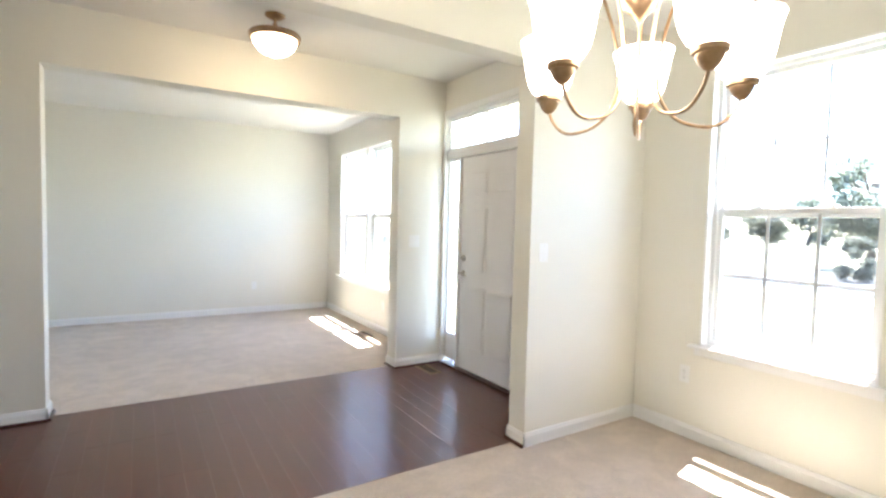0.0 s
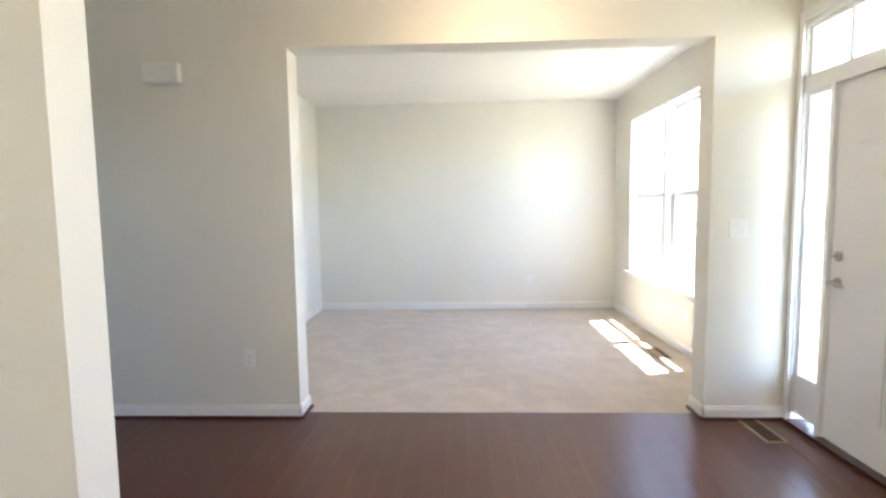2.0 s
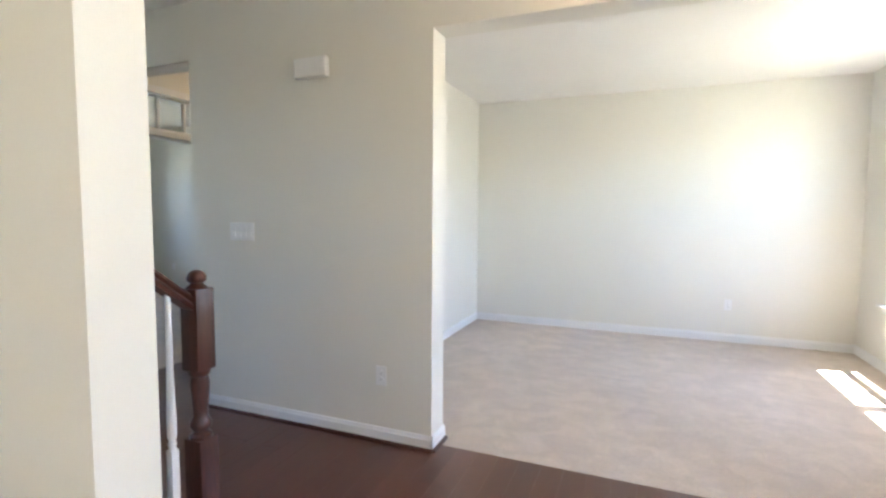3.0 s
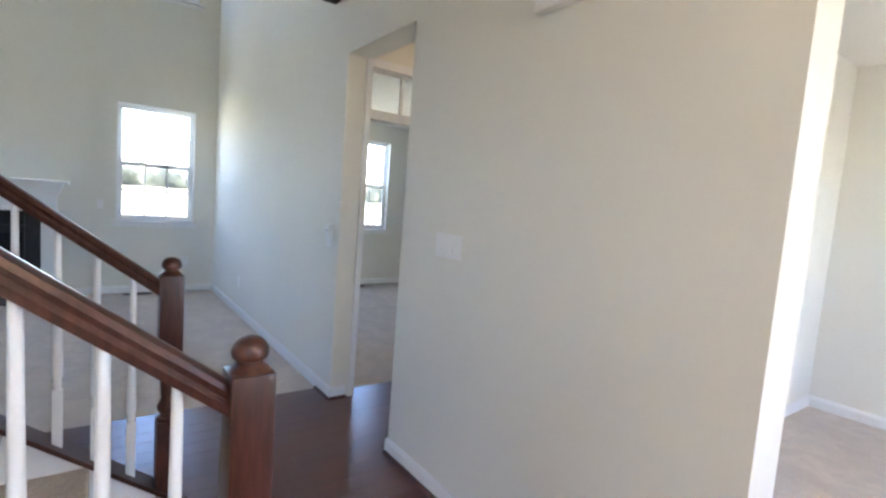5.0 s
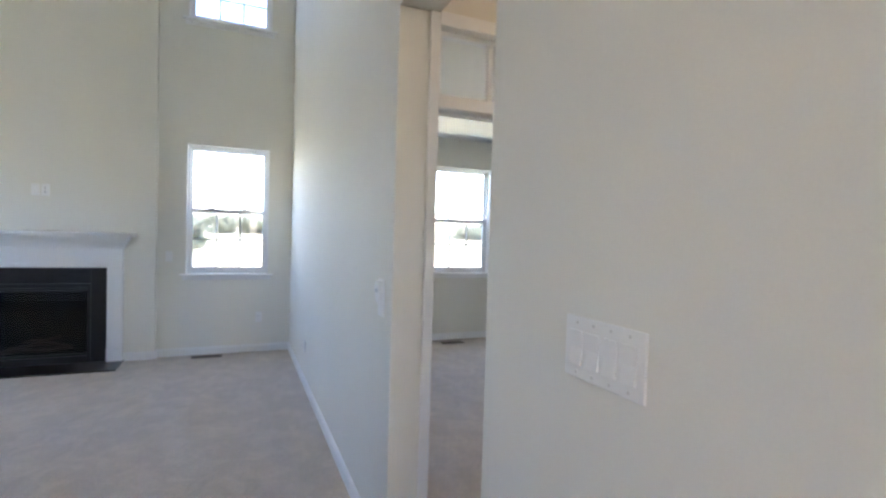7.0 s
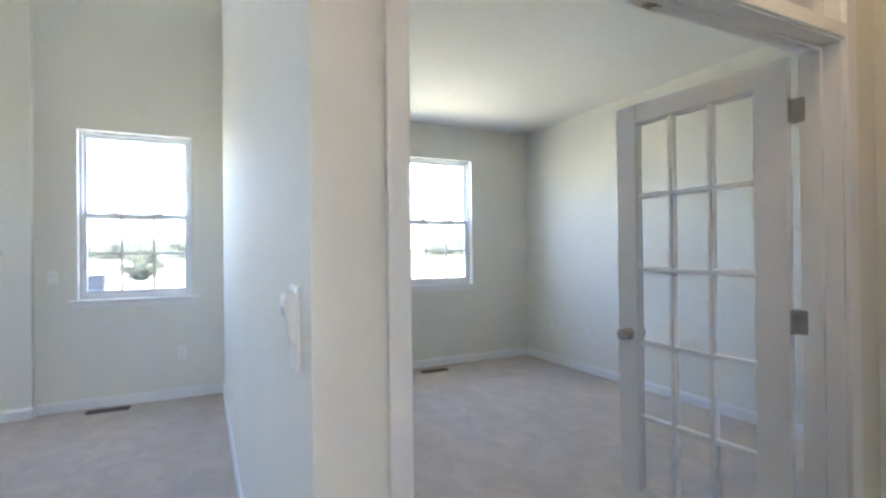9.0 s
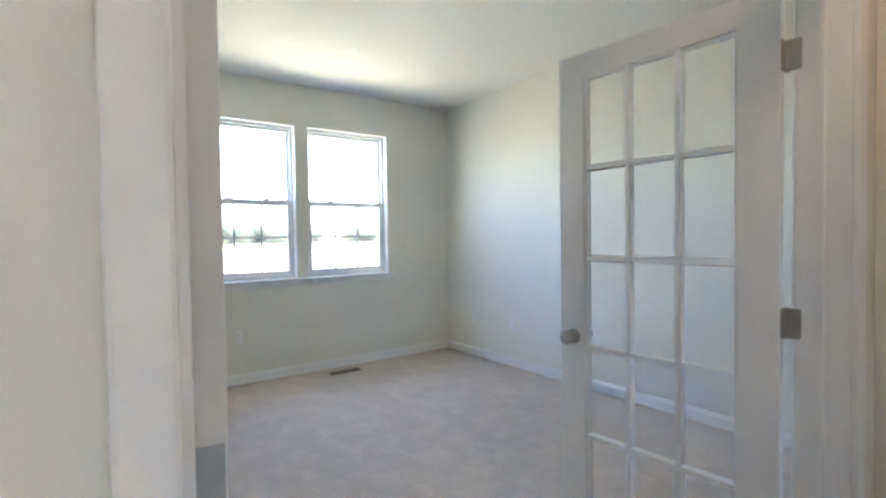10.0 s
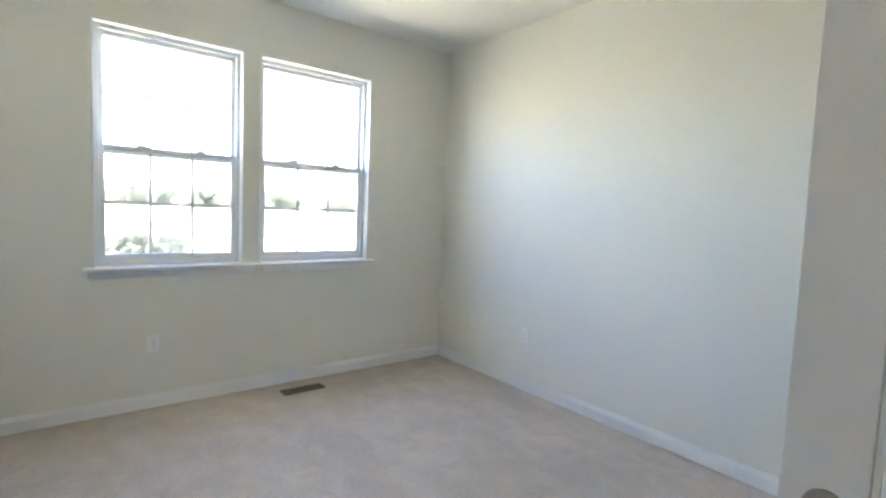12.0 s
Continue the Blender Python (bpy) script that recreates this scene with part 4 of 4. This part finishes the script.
floor_vent(2.955, 1.46, 0.32, 0.13, 90, "brown metal floor vent in carpet under a window")
floor_vent(2.95, -0.17, 0.32, 0.13, 90, "tan-framed metal floor vent in the wooden floor", TANVENT)
floor_vent(-6.90, -0.92, 0.32, 0.11, 90, "brown metal floor vent in carpet beside the fireplace")
floor_vent(-6.81, 2.15, 0.32, 0.11, 90, "brown metal floor vent in carpet under office windows")

# ---- outdoors ----
bm = bmesh.new()
for x0, x1 in ((-400, XR - 0.15), (XD + 0.15, 400), (XR - 0.15, XD + 0.15)):
    box(bm, x0, -400, -0.7, x1, 400, -0.35)
structure("ground", bm, GRASS, "sunlit dry lawn and field round the house", "ground")
slab("road", ROADM, "grey asphalt street in front of the house", "road", 18, -200, -0.352, 26, 200, -0.33)
slab("pavement", CONCRETE, "pale concrete pavement along the street", "pavement", 15.5, -200, -0.352, 17, 200, -0.31)
# unseen roof, added to block the sun from the door, sidelight and transom
slab("unseen_porch_roof", TRIM, "unseen white roof added to keep sun out of the foyer", "roof", XF + 0.15, PY1, 2.78, XF + 2.1, 0.55, 2.95)


def leafy(name, at, height, spread, trunk, count, label, size=0.12, low=0.35):
    """A tree or bush: tapered trunk, limbs and a crown of many small leaves in uneven clumps."""
    rnd = random.Random(int(at[0] * 31 + at[1] * 17 + height * 7))
    own = thing(name, label, name, pose(at[0], at[1], -0.36))
    bm = bmesh.new()
    if trunk > 0:
        tube(bm, [(0.1 * math.sin(k), 0.1 * math.cos(2 * k), height * 0.75 * k / 5) for k in range(6)], trunk, 8)
    clumps = []
    for k in range(16):
        a, f = rnd.uniform(0, 2 * math.pi), rnd.uniform(low, 0.95)
        r = spread * rnd.uniform(0.25, 0.8) * math.sin(math.pi * min(1, (f - low) / (1.05 - low) * 0.85 + 0.15))
        c = Vector((r * math.cos(a), r * math.sin(a), height * f))
        clumps.append((c, spread * rnd.uniform(0.22, 0.42)))
        if trunk > 0:
            tube(bm, [(0, 0, height * max(0.15, f * 0.55)), tuple(c * 0.6 + Vector((0, 0, height * f * 0.3))), tuple(c)], trunk * 0.3, 5)
    if trunk > 0:
        part("trunk", bm, BARK, own)
    else:
        bm.free()
    verts, faces = [], []
    for k in range(count):
        c, r = clumps[k % len(clumps)]
        d = Vector((rnd.gauss(0, 1), rnd.gauss(0, 1), rnd.gauss(0, 0.8)))
        p = c + d.normalized() * r * rnd.uniform(0.35, 1.0)
        p.z = max(0.05, p.z)
        u = Vector((rnd.gauss(0, 1), rnd.gauss(0, 1), rnd.gauss(0, 1))).normalized()
        v = u.orthogonal().normalized()
        s = size * rnd.uniform(0.6, 1.4)
        i = len(verts)
        verts += [p - u * s, p + v * s * 0.55, p + u * s, p - v * s * 0.55]
        faces.append((i, i + 1, i + 2, i + 3))
    me = bpy.data.meshes.new("crown")
    me.from_pydata([tuple(q) for q in verts], [], faces)
    me.materials.append(LEAF)
    crown = new("crown", me)
    crown.parent = own
    return own


leafy("tree", (30, 4.6), 5.6, 2.4, 0.2, 5000, "leafy green street tree beyond the dining window", 0.16)
leafy("bush", (23, 2.9), 1.7, 0.8, 0, 1800, "round green bush near the street", 0.09, 0.1)
for k in range(6):
    leafy("tree", (78 + (k * 11 % 7), 12 + k * 7), 6.5 + (k * 5 % 3), 4.5, 0.25, 1600, "distant green tree across the street", 0.4, 0.08)
for k in range(30):
    leafy("tree", (-190 - (k * 37 % 31), -120 + k * 10 + (k * 7 % 5)), 5.5 + (k * 5 % 4) * 0.6, 9, 0.4, 1800, "distant green tree at the edge of a field", 0.6, 0.02)
leafy("bush", (-21.0, 2.5), 0.6, 0.9, 0, 2200, "scrubby green bush behind the house", 0.08, 0.1)
leafy("bush", (-21.3, 3.5), 0.5, 0.8, 0, 1800, "low green bush in dry grass", 0.08, 0.1)
leafy("bush", (-40.0, -3.9), 2.6, 1.6, 0, 2400, "green bush beyond the family room window", 0.14, 0.1)


def utility_box(x, y):
    own = thing("utility_box", "dark blue metal utility box on the lawn", "utility box")
    bm = bmesh.new()
    box(bm, x - 0.3, y - 0.3, -0.36, x + 0.3, y + 0.3, 0.55, 0.03)
    part("cabinet", bm, BLUEBOX, own)
    bm = bmesh.new()
    box(bm, x - 0.33, y - 0.33, 0.55, x + 0.33, y + 0.33, 0.60, 0.015)
    part("lid", bm, BLUEBOX, own)


utility_box(-24.0, -3.83)

# ---- wooden floor, plank by plank ----
wood_floor = thing("floor_wood", "dark cherry hardwood plank floor with glossy finish", "floor", kind="structure")
bm = bmesh.new()
box(bm, -2.96, -1.819, -0.06, XF, 0.099, -0.014)
box(bm, -2.96, -5.0, -0.06, -0.45, -1.819, -0.014)
box(bm, -2.859, 0.099, -0.06, VX, 1.99, -0.014)
part("subfloor", bm, SHOE, wood_floor)
PW = 0.124
plank_meshes = {}


def plank_mesh(length):
    if length not in plank_meshes:
        bm = bmesh.new()
        g = 0.00005
        c = 0.0011
        x0, x1, y0, y1 = -PW / 2 + g, PW / 2 - g, g, length - g
        lo = [bm.verts.new(p) for p in ((x0, y0, -0.013), (x1, y0, -0.013), (x1, y1, -0.013), (x0, y1, -0.013))]
        mid = [bm.verts.new(p) for p in ((x0, y0, -0.0007), (x1, y0, -0.0007), (x1, y1, -0.0007), (x0, y1, -0.0007))]
        top = [bm.verts.new(p) for p in ((x0 + c, y0 + c, 0), (x1 - c, y0 + c, 0), (x1 - c, y1 - c, 0), (x0 + c, y1 - c, 0))]
        for a, b in ((lo, mid), (mid, top)):
            for i in range(4):
                bm.faces.new((a[i], a[(i + 1) % 4], b[(i + 1) % 4], b[i]))
        bm.faces.new(top)
        plank_meshes[length] = mesh_of("plank", bm, WOOD)
    return plank_meshes[length]


prnd = random.Random(5)
x = -2.96 + PW / 2
while x < XF - PW / 2 + 0.05:
    y0 = -5.0 if x < SX0 - 0.1 else -1.819
    y1 = 1.99 if -2.84 < x < VX - 0.05 else 0.099
    y = y0
    while y < y1 - 0.01:
        want = prnd.choice((0.6, 0.9, 1.2, 1.5))
        length = round(min(want, y1 - y), 3)
        if y1 - y - length < 0.25:
            length = round(y1 - y, 3)
        p = new("plank", plank_mesh(length))
        p.location = (x, y, prnd.uniform(-0.0001, 0.0001))
        p.rotation_euler = (prnd.uniform(-0.0002, 0.0002), prnd.uniform(-0.006, 0.006), 0)
        p.parent = wood_floor
        y += length
    x += PW
